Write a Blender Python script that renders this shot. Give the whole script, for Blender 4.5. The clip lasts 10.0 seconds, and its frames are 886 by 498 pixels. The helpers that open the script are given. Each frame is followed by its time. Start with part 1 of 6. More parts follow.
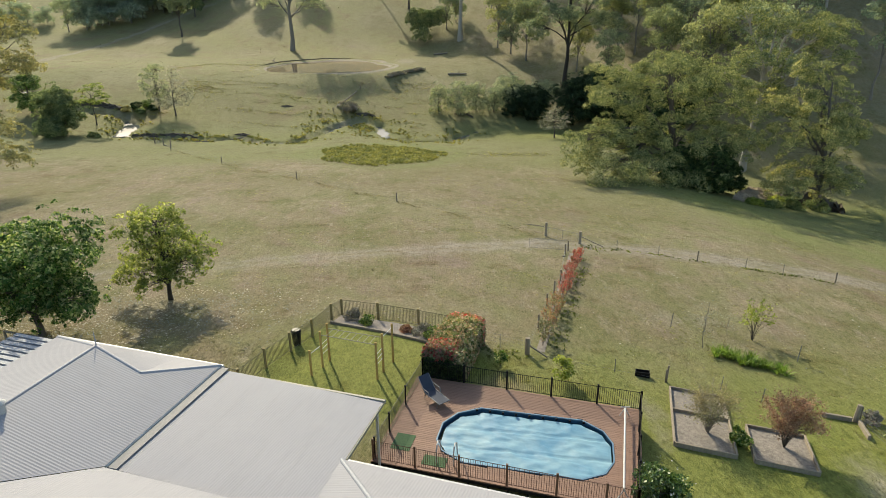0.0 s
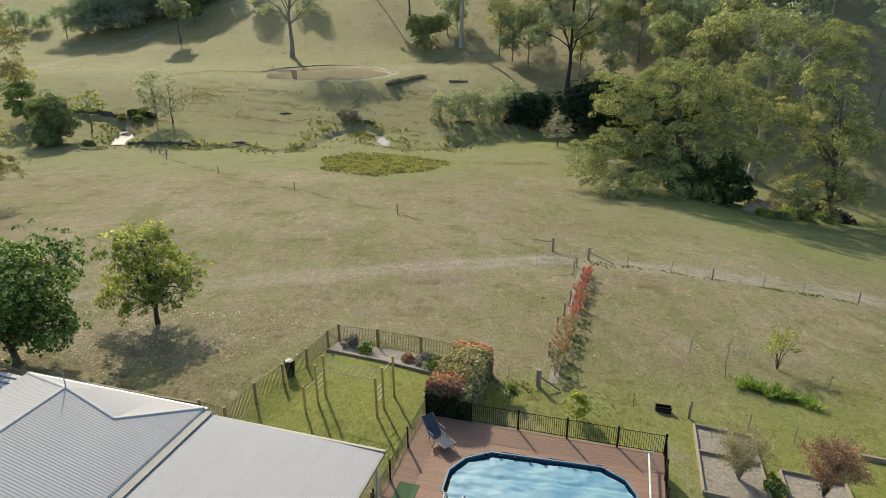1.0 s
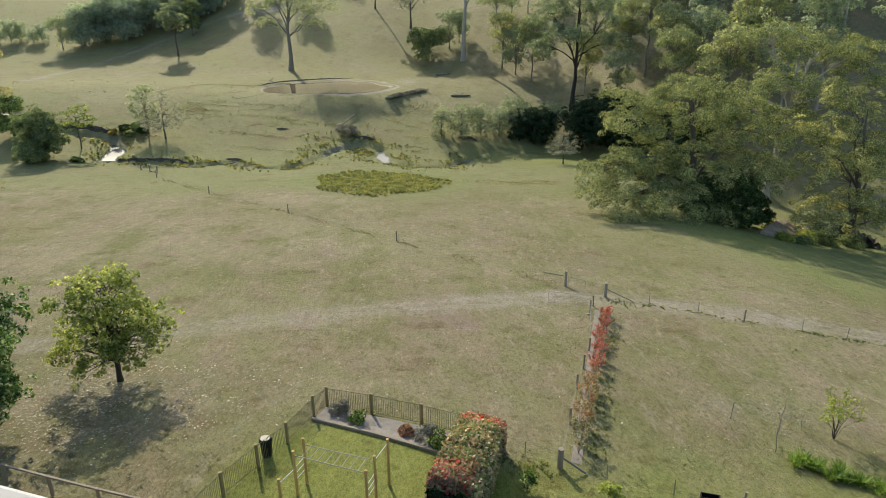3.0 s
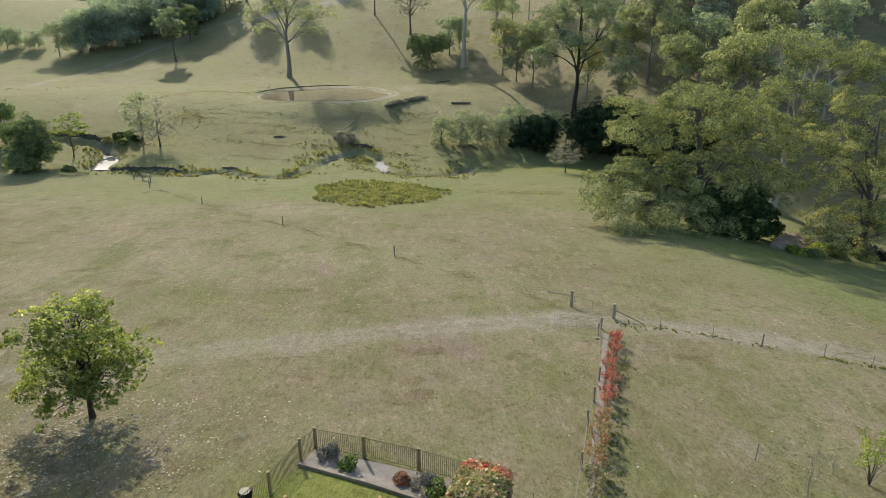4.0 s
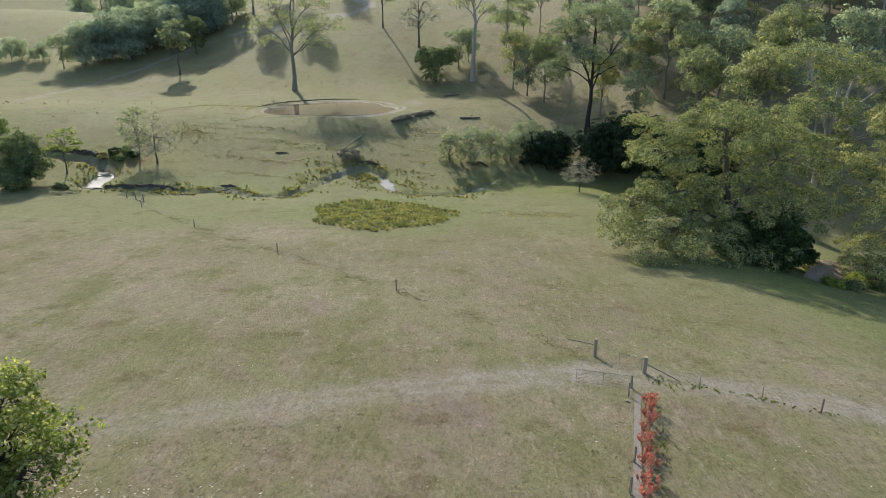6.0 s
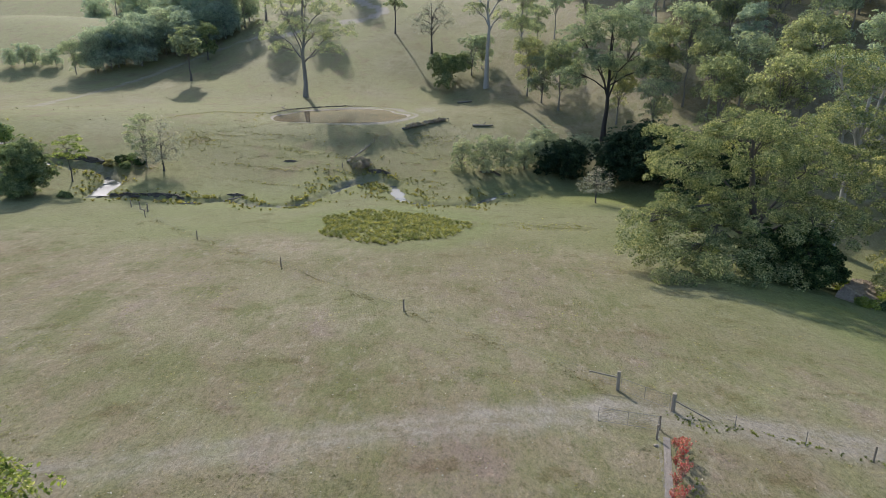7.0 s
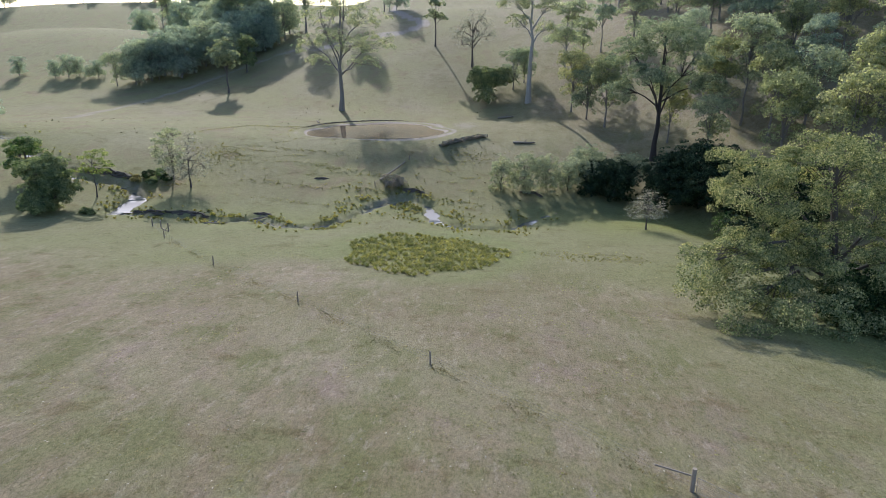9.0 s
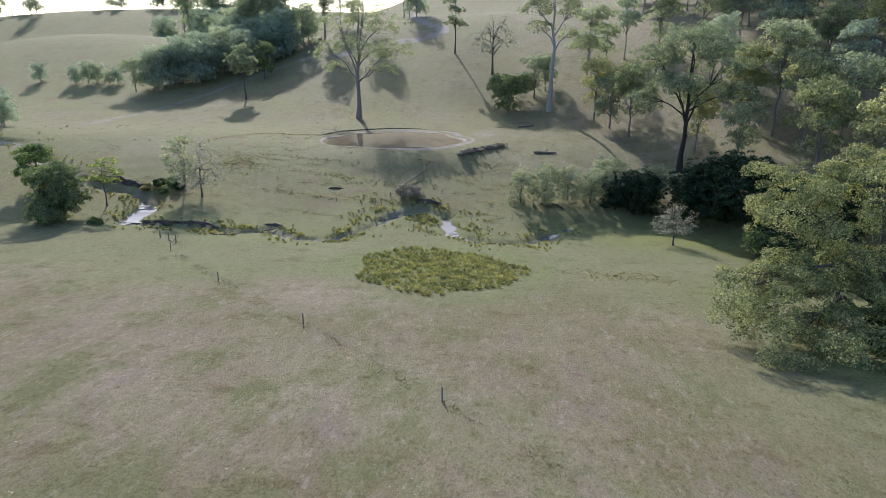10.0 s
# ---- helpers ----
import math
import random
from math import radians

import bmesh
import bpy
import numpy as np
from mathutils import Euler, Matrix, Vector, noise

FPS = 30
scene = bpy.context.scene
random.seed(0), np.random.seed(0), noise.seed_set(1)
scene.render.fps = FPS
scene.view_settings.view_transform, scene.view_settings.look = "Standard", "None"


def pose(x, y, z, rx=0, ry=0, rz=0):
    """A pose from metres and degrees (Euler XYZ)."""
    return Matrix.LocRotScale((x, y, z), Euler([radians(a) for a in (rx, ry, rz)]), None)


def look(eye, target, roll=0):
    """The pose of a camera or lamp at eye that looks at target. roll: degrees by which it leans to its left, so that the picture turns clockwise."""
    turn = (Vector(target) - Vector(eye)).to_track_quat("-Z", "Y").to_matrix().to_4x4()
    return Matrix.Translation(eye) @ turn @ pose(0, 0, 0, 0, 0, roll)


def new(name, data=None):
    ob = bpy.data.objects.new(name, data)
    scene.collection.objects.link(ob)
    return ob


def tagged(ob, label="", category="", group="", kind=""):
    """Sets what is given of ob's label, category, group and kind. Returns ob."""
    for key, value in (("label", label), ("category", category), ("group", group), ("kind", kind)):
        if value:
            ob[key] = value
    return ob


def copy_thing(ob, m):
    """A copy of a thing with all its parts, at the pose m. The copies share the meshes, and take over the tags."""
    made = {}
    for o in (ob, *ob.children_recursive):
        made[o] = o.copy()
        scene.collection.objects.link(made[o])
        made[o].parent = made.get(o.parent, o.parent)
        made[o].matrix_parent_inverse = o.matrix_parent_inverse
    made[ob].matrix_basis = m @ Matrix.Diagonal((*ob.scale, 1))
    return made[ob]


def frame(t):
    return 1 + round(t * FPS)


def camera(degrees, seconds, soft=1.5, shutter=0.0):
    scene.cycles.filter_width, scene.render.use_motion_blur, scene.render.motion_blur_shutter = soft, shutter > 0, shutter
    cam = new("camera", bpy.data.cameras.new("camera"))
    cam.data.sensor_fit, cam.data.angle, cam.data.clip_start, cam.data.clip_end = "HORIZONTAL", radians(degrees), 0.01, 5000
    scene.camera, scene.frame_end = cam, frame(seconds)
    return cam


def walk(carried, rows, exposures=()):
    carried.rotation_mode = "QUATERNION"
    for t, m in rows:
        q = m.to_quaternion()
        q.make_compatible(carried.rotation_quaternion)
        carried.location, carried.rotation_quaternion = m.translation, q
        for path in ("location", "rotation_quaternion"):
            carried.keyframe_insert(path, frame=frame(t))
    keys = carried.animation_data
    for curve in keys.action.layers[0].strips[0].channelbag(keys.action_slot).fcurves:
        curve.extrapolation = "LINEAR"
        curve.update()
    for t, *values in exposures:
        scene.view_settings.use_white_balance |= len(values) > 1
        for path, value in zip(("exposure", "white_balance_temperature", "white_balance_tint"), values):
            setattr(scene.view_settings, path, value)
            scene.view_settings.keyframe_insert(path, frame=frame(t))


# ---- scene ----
# camera and its flight
cam = camera(69.9, 10.0, soft=0.6)
PATH = [
    (0, (0.02, -0.06, 21.40), (0.01, 46.24, 2.55), -0.32),
    (0.5, (-0.15, 1.54, 21.38), (-0.14, 47.93, 2.73), -0.28),
    (1, (-0.28, 3.12, 21.37), (-0.29, 49.60, 2.92), -0.25),
    (1.5, (-0.38, 4.70, 21.38), (-0.42, 51.25, 3.13), -0.22),
    (2, (-0.44, 6.27, 21.39), (-0.51, 52.90, 3.35), -0.19),
    (2.5, (-0.48, 7.87, 21.41), (-0.55, 54.58, 3.57), -0.16),
    (3, (-0.49, 9.51, 21.43), (-0.55, 56.29, 3.79), -0.14),
    (3.5, (-0.49, 11.19, 21.45), (-0.53, 58.05, 4.01), -0.12),
    (4, (-0.47, 12.92, 21.47), (-0.52, 59.86, 4.23), -0.09),
    (4.5, (-0.44, 14.72, 21.48), (-0.54, 61.73, 4.44), -0.07),
    (5, (-0.40, 16.59, 21.48), (-0.61, 63.67, 4.65), -0.05),
    (5.5, (-0.36, 18.54, 21.47), (-0.77, 65.69, 4.85), -0.03),
    (6, (-0.33, 20.57, 21.46), (-1.03, 67.79, 5.05), -0.01),
    (6.5, (-0.30, 22.69, 21.44), (-1.40, 69.98, 5.24), 0.02),
    (7, (-0.27, 24.89, 21.42), (-1.91, 72.24, 5.43), 0.05),
    (7.5, (-0.27, 27.19, 21.40), (-2.53, 74.58, 5.62), 0.08),
    (8, (-0.28, 29.57, 21.37), (-3.27, 76.99, 5.81), 0.11),
    (8.5, (-0.32, 32.04, 21.35), (-4.10, 79.48, 6.01), 0.15),
    (9, (-0.38, 34.60, 21.33), (-4.98, 82.04, 6.22), 0.19),
    (9.5, (-0.47, 37.23, 21.33), (-5.85, 84.66, 6.45), 0.24),
    (10, (-0.61, 39.94, 21.34), (-6.66, 87.36, 6.69), 0.29),
]
EXPOSURES = [(0.0, 0.67, 7150, 3.5), (2.5, 0.67, 6900, 3), (5.0, 0.62, 6450, 5.5), (7.5, 0.58, 5900, 12), (10.0, 0.58, 5600, 17.5)]
walk(cam, [(t, look(eye, target, roll)) for t, eye, target, roll in PATH], EXPOSURES)

# sun and sky
SUN_AZ, SUN_EL = radians(-21.5), radians(31)
world = bpy.data.worlds.new("world")
scene.world = world
world.use_nodes = True
wn = world.node_tree.nodes
sky = wn.new("ShaderNodeTexSky")
sky.sky_type, sky.sun_disc, sky.sun_elevation, sky.sun_rotation = "NISHITA", False, SUN_EL, SUN_AZ
sky.air_density, sky.dust_density = 1.0, 1.6
wn["Background"].inputs["Strength"].default_value = 0.15
world.node_tree.links.new(sky.outputs[0], wn["Background"].inputs["Color"])
sun = new("sun", bpy.data.lights.new("sun", "SUN"))
sun.data.energy, sun.data.angle, sun.data.color = 3.6, radians(0.6), (1.0, 0.91, 0.76)
sun.matrix_world = look((math.sin(SUN_AZ) * math.cos(SUN_EL) * 100, math.cos(SUN_AZ) * math.cos(SUN_EL) * 100, math.sin(SUN_EL) * 100), (0, 0, 0))


# materials
def material(name, rough=0.8, metal=0.0):
    m = bpy.data.materials.new(name)
    m.use_nodes = True
    p = m.node_tree.nodes["Principled BSDF"]
    p.inputs["Roughness"].default_value, p.inputs["Metallic"].default_value = rough, metal
    return m, m.node_tree, p


def add(tree, kind, **values):
    n = tree.nodes.new("ShaderNode" + kind)
    for k, v in values.items():
        n.inputs[k.replace("_", " ")].default_value = v
    return n


def ramp(tree, source, stops):
    n = tree.nodes.new("ShaderNodeValToRGB")
    while len(n.color_ramp.elements) < len(stops):
        n.color_ramp.elements.new(0.5)
    for e, (at, c) in zip(n.color_ramp.elements, stops):
        e.position, e.color = at, (*c, 1)
    tree.links.new(source, n.inputs[0])
    return n.outputs[0]


def mix(tree, fac, a, b, mode="MIX"):
    n = tree.nodes.new("ShaderNodeMix")
    n.data_type, n.blend_type = "RGBA", mode
    for sock, v in ((n.inputs[0], fac), (n.inputs[6], a), (n.inputs[7], b)):
        if isinstance(v, bpy.types.NodeSocket):
            tree.links.new(v, sock)
        else:
            sock.default_value = (*v, 1) if isinstance(v, tuple) else v
    return n.outputs[2]


def noisy(tree, scale, detail=4.0, rough=0.6, coords="Object", stretch=None):
    c = tree.nodes.new("ShaderNodeTexCoord").outputs[coords]
    if stretch:
        mp = tree.nodes.new("ShaderNodeMapping")
        mp.inputs["Scale"].default_value = stretch
        tree.links.new(c, mp.inputs[0])
        c = mp.outputs[0]
    n = add(tree, "TexNoise", Scale=scale, Detail=detail, Roughness=rough)
    tree.links.new(c, n.inputs["Vector"])
    return n.outputs[0]


def bumped(tree, p, height, strength=0.3, distance=0.02):
    b = add(tree, "Bump", Strength=strength, Distance=distance)
    tree.links.new(height, b.inputs["Height"])
    tree.links.new(b.outputs[0], p.inputs["Normal"])


def worn(name, dark, light, rough=0.8, metal=0.0, scale=3.0, fine=30.0, bump=0.3, stretch=None, depth=0.02):
    """A surface with patches at one scale and grain at another."""
    m, t, p = material(name, rough, metal)
    big, small = noisy(t, scale, 3.0, 0.6, "Object", stretch), noisy(t, fine, 4.0, 0.7, "Object", stretch)
    c = mix(t, big, tuple(dark), tuple(light))
    g = ramp(t, small, [(0.3, (0.72, 0.72, 0.72)), (0.7, (1.0, 1.0, 1.0))])
    o = t.nodes.new("ShaderNodeObjectInfo")
    r = ramp(t, o.outputs["Random"], [(0.0, (0.85, 0.85, 0.85)), (1.0, (1.0, 1.0, 1.0))])
    t.links.new(mix(t, 1.0, mix(t, 1.0, c, g, "MULTIPLY"), r, "MULTIPLY"), p.inputs["Base Color"])
    bumped(t, p, small, bump, depth)
    return m


def foliage(name, shades, through_light=0.35, rough=0.55, sheen=0.2):
    """Leaves that differ from one to the next and from plant to plant, and let some light through."""
    m, t, p = material(name, rough)
    g, o = t.nodes.new("ShaderNodeNewGeometry"), t.nodes.new("ShaderNodeObjectInfo")
    n = len(shades) - 1
    c = ramp(t, g.outputs["Random Per Island"], [(i / n, s) for i, s in enumerate(shades)])
    clump = ramp(t, noisy(t, 0.45, 2.0), [(0.38, (0.55, 0.62, 0.62)), (0.62, (1.3, 1.24, 1.12))])
    c = mix(t, 1.0, c, clump, "MULTIPLY")
    c = mix(t, 1.0, c, ramp(t, o.outputs["Random"], [(0.0, (0.8, 0.85, 0.85)), (1.0, (1.08, 1.05, 0.98))]), "MULTIPLY")
    t.links.new(c, p.inputs["Base Color"])
    p.inputs["Specular IOR Level"].default_value = sheen
    tr = t.nodes.new("ShaderNodeBsdfTranslucent")
    t.links.new(mix(t, 1.0, c, (1.0, 1.0, 0.6), "MULTIPLY"), tr.inputs[0])
    sh = t.nodes.new("ShaderNodeMixShader")
    sh.inputs[0].default_value = through_light
    t.links.new(p.outputs[0], sh.inputs[1])
    t.links.new(tr.outputs[0], sh.inputs[2])
    t.links.new(sh.outputs[0], t.nodes["Material Output"].inputs[0])
    return m


def ground_material():
    m, t, p = material("pasture", 0.95)
    p.inputs["Specular IOR Level"].default_value = 0.15
    a = t.nodes.new("ShaderNodeVertexColor")
    a.layer_name = "cover"
    sep = t.nodes.new("ShaderNodeSeparateColor")
    t.links.new(a.outputs[0], sep.inputs[0])
    green, bare, lush = sep.outputs[0], sep.outputs[1], sep.outputs[2]
    wide, patch, mid = noisy(t, 0.045, 4.0, 0.6), noisy(t, 0.16, 5.0, 0.65, "Object", (1.0, 0.6, 1.0)), noisy(t, 0.7, 5.0, 0.7, "Object", (1.0, 0.5, 1.0))
    fine, grain = noisy(t, 4.0, 6.0, 0.8, "Object", (1.2, 0.6, 1.0)), noisy(t, 14.0, 4.0, 0.8, "Object", (1.2, 0.6, 1.0))
    dry = mix(t, ramp(t, wide, [(0.35, (0, 0, 0)), (0.65, (1, 1, 1))]), (0.165, 0.134, 0.078), (0.232, 0.197, 0.132))
    dry = mix(t, ramp(t, patch, [(0.5, (0, 0, 0)), (0.66, (0.85, 0.85, 0.85))]), dry, (0.122, 0.128, 0.048))
    dry = mix(t, ramp(t, patch, [(0.32, (0.85, 0.85, 0.85)), (0.45, (0, 0, 0))]), dry, (0.192, 0.147, 0.118))
    streak = noisy(t, 0.9, 5.0, 0.7, "Object", (1.2, 0.4, 1.0))
    dry = mix(t, ramp(t, streak, [(0.54, (0, 0, 0)), (0.66, (0.5, 0.5, 0.5))]), dry, (0.125, 0.110, 0.052))
    dry = mix(t, ramp(t, streak, [(0.34, (0.6, 0.6, 0.6)), (0.45, (0, 0, 0))]), dry, (0.274, 0.236, 0.179))
    dry = mix(t, ramp(t, mid, [(0.52, (0, 0, 0)), (0.72, (0.7, 0.7, 0.7))]), dry, (0.125, 0.125, 0.057))
    gr = mix(t, mid, (0.132, 0.158, 0.054), (0.215, 0.22, 0.10))
    gr = mix(t, ramp(t, patch, [(0.5, (0, 0, 0)), (0.7, (0.6, 0.6, 0.6))]), gr, (0.182, 0.163, 0.091))
    lu = mix(t, mid, (0.142, 0.17, 0.034), (0.235, 0.25, 0.068))
    di = mix(t, mid, (0.228, 0.201, 0.160), (0.319, 0.293, 0.247))
    pale = mix(t, mid, (0.166, 0.165, 0.069), (0.235, 0.225, 0.107))
    pale = mix(t, ramp(t, patch, [(0.5, (0, 0, 0)), (0.62, (0.7, 0.7, 0.7))]), pale, (0.20, 0.158, 0.092))
    dry = mix(t, 1.0, dry, (1.10, 1.115, 1.12), "MULTIPLY")
    c = mix(t, green, dry, gr)
    c = mix(t, a.outputs["Alpha"], c, pale)
    c = mix(t, lush, c, lu)
    edge = t.nodes.new("ShaderNodeMath")
    edge.operation = "MULTIPLY_ADD"
    t.links.new(mid, edge.inputs[0])
    edge.inputs[1].default_value = 0.7
    t.links.new(bare, edge.inputs[2])
    c = mix(t, ramp(t, edge.outputs[0], [(0.5, (0, 0, 0)), (1.0, (1, 1, 1))]), c, di)
    c = mix(t, 1.0, c, ramp(t, fine, [(0.34, (0.64, 0.64, 0.58)), (0.5, (1, 1, 1)), (0.66, (1.24, 1.2, 1.16))]), "MULTIPLY")
    c = mix(t, 1.0, c, ramp(t, grain, [(0.36, (0.75, 0.75, 0.73)), (0.5, (1, 1, 1)), (0.66, (1.22, 1.2, 1.17))]), "MULTIPLY")
    weedy = noisy(t, 0.32, 5.0, 0.7, "Object", (0.8, 1.0, 1.0))
    c = mix(t, ramp(t, weedy, [(0.56, (0, 0, 0)), (0.66, (0.6, 0.6, 0.6))]), c, mix(t, 1.0, c, (0.66, 0.60, 0.48), "MULTIPLY"))
    tuft = noisy(t, 1.5, 4.0, 0.75, "Object", (1.0, 0.7, 1.0))
    c = mix(t, ramp(t, tuft, [(0.57, (0, 0, 0)), (0.65, (0.6, 0.6, 0.6))]), c, mix(t, 1.0, c, (0.6, 0.62, 0.45), "MULTIPLY"))
    c = mix(t, ramp(t, tuft, [(0.34, (0.6, 0.6, 0.6)), (0.42, (0, 0, 0))]), c, mix(t, 1.0, c, (1.28, 1.22, 1.2), "MULTIPLY"))
    t.links.new(c, p.inputs["Base Color"])
    both = t.nodes.new("ShaderNodeMath")
    both.operation = "ADD"
    t.links.new(fine, both.inputs[0])
    t.links.new(mid, both.inputs[1])
    # upright blades: the sward takes light more evenly than bare ground of the same slope
    g = t.nodes.new("ShaderNodeNewGeometry")
    blade = t.nodes.new("ShaderNodeMix")
    blade.data_type = "VECTOR"
    blade.inputs[0].default_value = 0.6
    t.links.new(g.outputs["Normal"], blade.inputs[4])
    blade.inputs[5].default_value = (0, 0, 1)
    b = add(t, "Bump", Strength=0.8, Distance=0.2)
    t.links.new(both.outputs[0], b.inputs["Height"])
    t.links.new(blade.outputs[1], b.inputs["Normal"])
    t.links.new(b.outputs[0], p.inputs["Normal"])
    return m


def water_material(name, colour, rough):
    m, t, p = material(name, rough)
    p.inputs["Base Color"].default_value = (*colour, 1)
    p.inputs["IOR"].default_value = 1.33
    p.inputs["Specular IOR Level"].default_value = 0.5 if rough > 0.055 else 0.3
    bumped(t, p, noisy(t, 3.0, 3.0), 0.04, 0.02)
    return m


PASTURE = ground_material()
BARK = worn("grey bark", (0.076, 0.065, 0.053), (0.167, 0.144, 0.122), 0.9, scale=1.5, fine=9.0, bump=0.6, stretch=(3, 3, 0.6), depth=0.05)
DARK_BARK = worn("dark bark", (0.027, 0.021, 0.017), (0.068, 0.057, 0.046), 0.9, scale=1.5, fine=9.0, bump=0.6, stretch=(3, 3, 0.6), depth=0.05)
PALE_BARK = worn("pale bark", (0.319, 0.289, 0.251), (0.471, 0.441, 0.395), 0.8, scale=0.8, fine=6.0, bump=0.3, stretch=(2, 2, 0.5))
GREY_GUM_BARK = worn("grey gum bark", (0.16, 0.145, 0.125), (0.30, 0.275, 0.24), 0.85, scale=0.8, fine=6.0, bump=0.4, stretch=(2, 2, 0.5))
# Greyed and lightened a little to suggest haze on the far slope.
GUM_LEAF = foliage("gum leaves", [(0.20, 0.25, 0.185), (0.36, 0.40, 0.305), (0.56, 0.58, 0.45)], 0.55, 0.7, 0.06)
GOLD_LEAF = foliage("golden gum leaves", [(0.13, 0.175, 0.075), (0.36, 0.37, 0.18), (0.70, 0.63, 0.33)], 0.36, 0.7, 0.06)
# Paler and bluer than the leaves: distance haze put into the colour.
WOOD_LEAF = foliage("hazed woodland gum leaves", [(0.30, 0.355, 0.30), (0.40, 0.455, 0.385), (0.52, 0.57, 0.49)], 0.6, 0.7, 0.06)
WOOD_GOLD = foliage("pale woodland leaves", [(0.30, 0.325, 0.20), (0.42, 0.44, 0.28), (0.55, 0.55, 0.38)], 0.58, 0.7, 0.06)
BUSH_LEAF = foliage("bush leaves", [(0.12, 0.17, 0.09), (0.27, 0.32, 0.18), (0.46, 0.49, 0.29)], 0.5, 0.7, 0.06)
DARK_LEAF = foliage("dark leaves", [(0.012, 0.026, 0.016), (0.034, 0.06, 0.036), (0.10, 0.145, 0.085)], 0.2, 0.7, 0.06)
BLUE_LEAF = foliage("grey blue leaves", [(0.22, 0.26, 0.21), (0.40, 0.44, 0.36), (0.60, 0.63, 0.54)], 0.55, 0.7, 0.06)
GARDEN_LEAF = foliage("bright leaves", [(0.13, 0.19, 0.05), (0.25, 0.31, 0.085), (0.38, 0.42, 0.15), (0.56, 0.56, 0.32)], 0.6)
DEEP_LEAF = foliage("deep green leaves", [(0.04, 0.10, 0.025), (0.10, 0.20, 0.05), (0.26, 0.35, 0.11), (0.60, 0.60, 0.32)], 0.42)
RED_LEAF = foliage("red hedge leaves", [(0.72, 0.09, 0.10), (0.72, 0.20, 0.20), (0.60, 0.31, 0.27), (0.38, 0.34, 0.18)], 0.35)
HEDGE_LEAF = foliage("mixed hedge leaves", [(0.10, 0.14, 0.05), (0.30, 0.32, 0.14), (0.58, 0.48, 0.32), (0.64, 0.34, 0.25)], 0.25)
COPPER_LEAF = foliage("copper hedge leaves", [(0.66, 0.20, 0.15), (0.62, 0.36, 0.26), (0.46, 0.36, 0.20), (0.26, 0.30, 0.12)], 0.4)
MAROON_LEAF = foliage("maroon leaves", [(0.32, 0.15, 0.13), (0.48, 0.26, 0.22), (0.58, 0.42, 0.34)], 0.45)
YELLOW_LEAF = foliage("yellow green leaves", [(0.28, 0.34, 0.07), (0.42, 0.47, 0.12), (0.5, 0.52, 0.22)], 0.5)
LILAC_LEAF = foliage("lilac leaves", [(0.29, 0.25, 0.27), (0.38, 0.33, 0.38), (0.24, 0.27, 0.18)], 0.4)
BANK_GRASS = foliage("bank grass", [(0.20, 0.17, 0.07), (0.34, 0.29, 0.13), (0.42, 0.37, 0.16), (0.22, 0.25, 0.07)], 0.5, 0.8)
SLOPE_WEED = foliage("slope weeds", [(0.07, 0.075, 0.04), (0.13, 0.125, 0.07), (0.22, 0.20, 0.12)], 0.3, 0.8)
BROWN_LEAF = foliage("brown gum leaves", [(0.20, 0.19, 0.10), (0.36, 0.33, 0.18), (0.54, 0.49, 0.30)], 0.5, 0.7, 0.06)
LITTER = foliage("pale fallen leaves", [(0.255, 0.221, 0.187), (0.383, 0.348, 0.306), (0.510, 0.484, 0.442)], 0.1, 0.8)
STRAW = foliage("straw grass", [(0.187, 0.153, 0.085), (0.289, 0.246, 0.153), (0.391, 0.348, 0.238)], 0.45, 0.8)
PALE_STRAW = foliage("rank straw grass", [(0.26, 0.215, 0.13), (0.38, 0.325, 0.20), (0.50, 0.45, 0.31)], 0.5, 0.9, 0.05)
OLIVE_STRAW = foliage("rank olive grass", [(0.20, 0.20, 0.08), (0.31, 0.30, 0.13), (0.42, 0.39, 0.19)], 0.5, 0.9, 0.05)
TUSSOCK = foliage("tussock grass", [(0.25, 0.26, 0.085), (0.40, 0.38, 0.15), (0.54, 0.50, 0.24)], 0.5, 0.75)
TWIG = foliage("bare twigs", [(0.36, 0.34, 0.32), (0.50, 0.48, 0.46), (0.64, 0.62, 0.60)], 0.4, 0.9)
ROOF = worn("white roof metal", (0.33, 0.345, 0.38), (0.37, 0.38, 0.42), 0.6, 0.0, 0.6, 12.0, 0.05)
TIMBER = worn("grey weathered timber", (0.215, 0.175, 0.130), (0.40, 0.34, 0.265), 0.9, scale=2.0, fine=18.0, bump=0.5, stretch=(4, 4, 0.5))
LOG = worn("treated pine", (0.50, 0.325, 0.095), (0.66, 0.45, 0.17), 0.85, scale=2.0, fine=18.0, bump=0.3, stretch=(4, 4, 0.5))
DARK_POST = worn("black powder coat", (0.009, 0.009, 0.009), (0.023, 0.023, 0.023), 0.4, scale=4.0, fine=40.0, bump=0.1)
DARK_POST.node_tree.nodes["Principled BSDF"].inputs["Specular IOR Level"].default_value = 0.12
BROWN_POST = worn("brown painted post", (0.122, 0.057, 0.034), (0.190, 0.099, 0.065), 0.6, scale=4.0, fine=40.0, bump=0.1)
GREEN_POST = worn("olive painted rail", (0.152, 0.144, 0.076), (0.243, 0.228, 0.137), 0.6, scale=4.0, fine=40.0, bump=0.1)
DECK = worn("red brown decking", (0.225, 0.125, 0.085), (0.31, 0.185, 0.135), 0.75, scale=1.2, fine=25.0, bump=0.15, stretch=(1, 6, 1))
GREY_STEEL = worn("galvanised wire", (0.190, 0.190, 0.190), (0.304, 0.304, 0.304), 0.65, 0.2, 3.0, 30.0, 0.05)
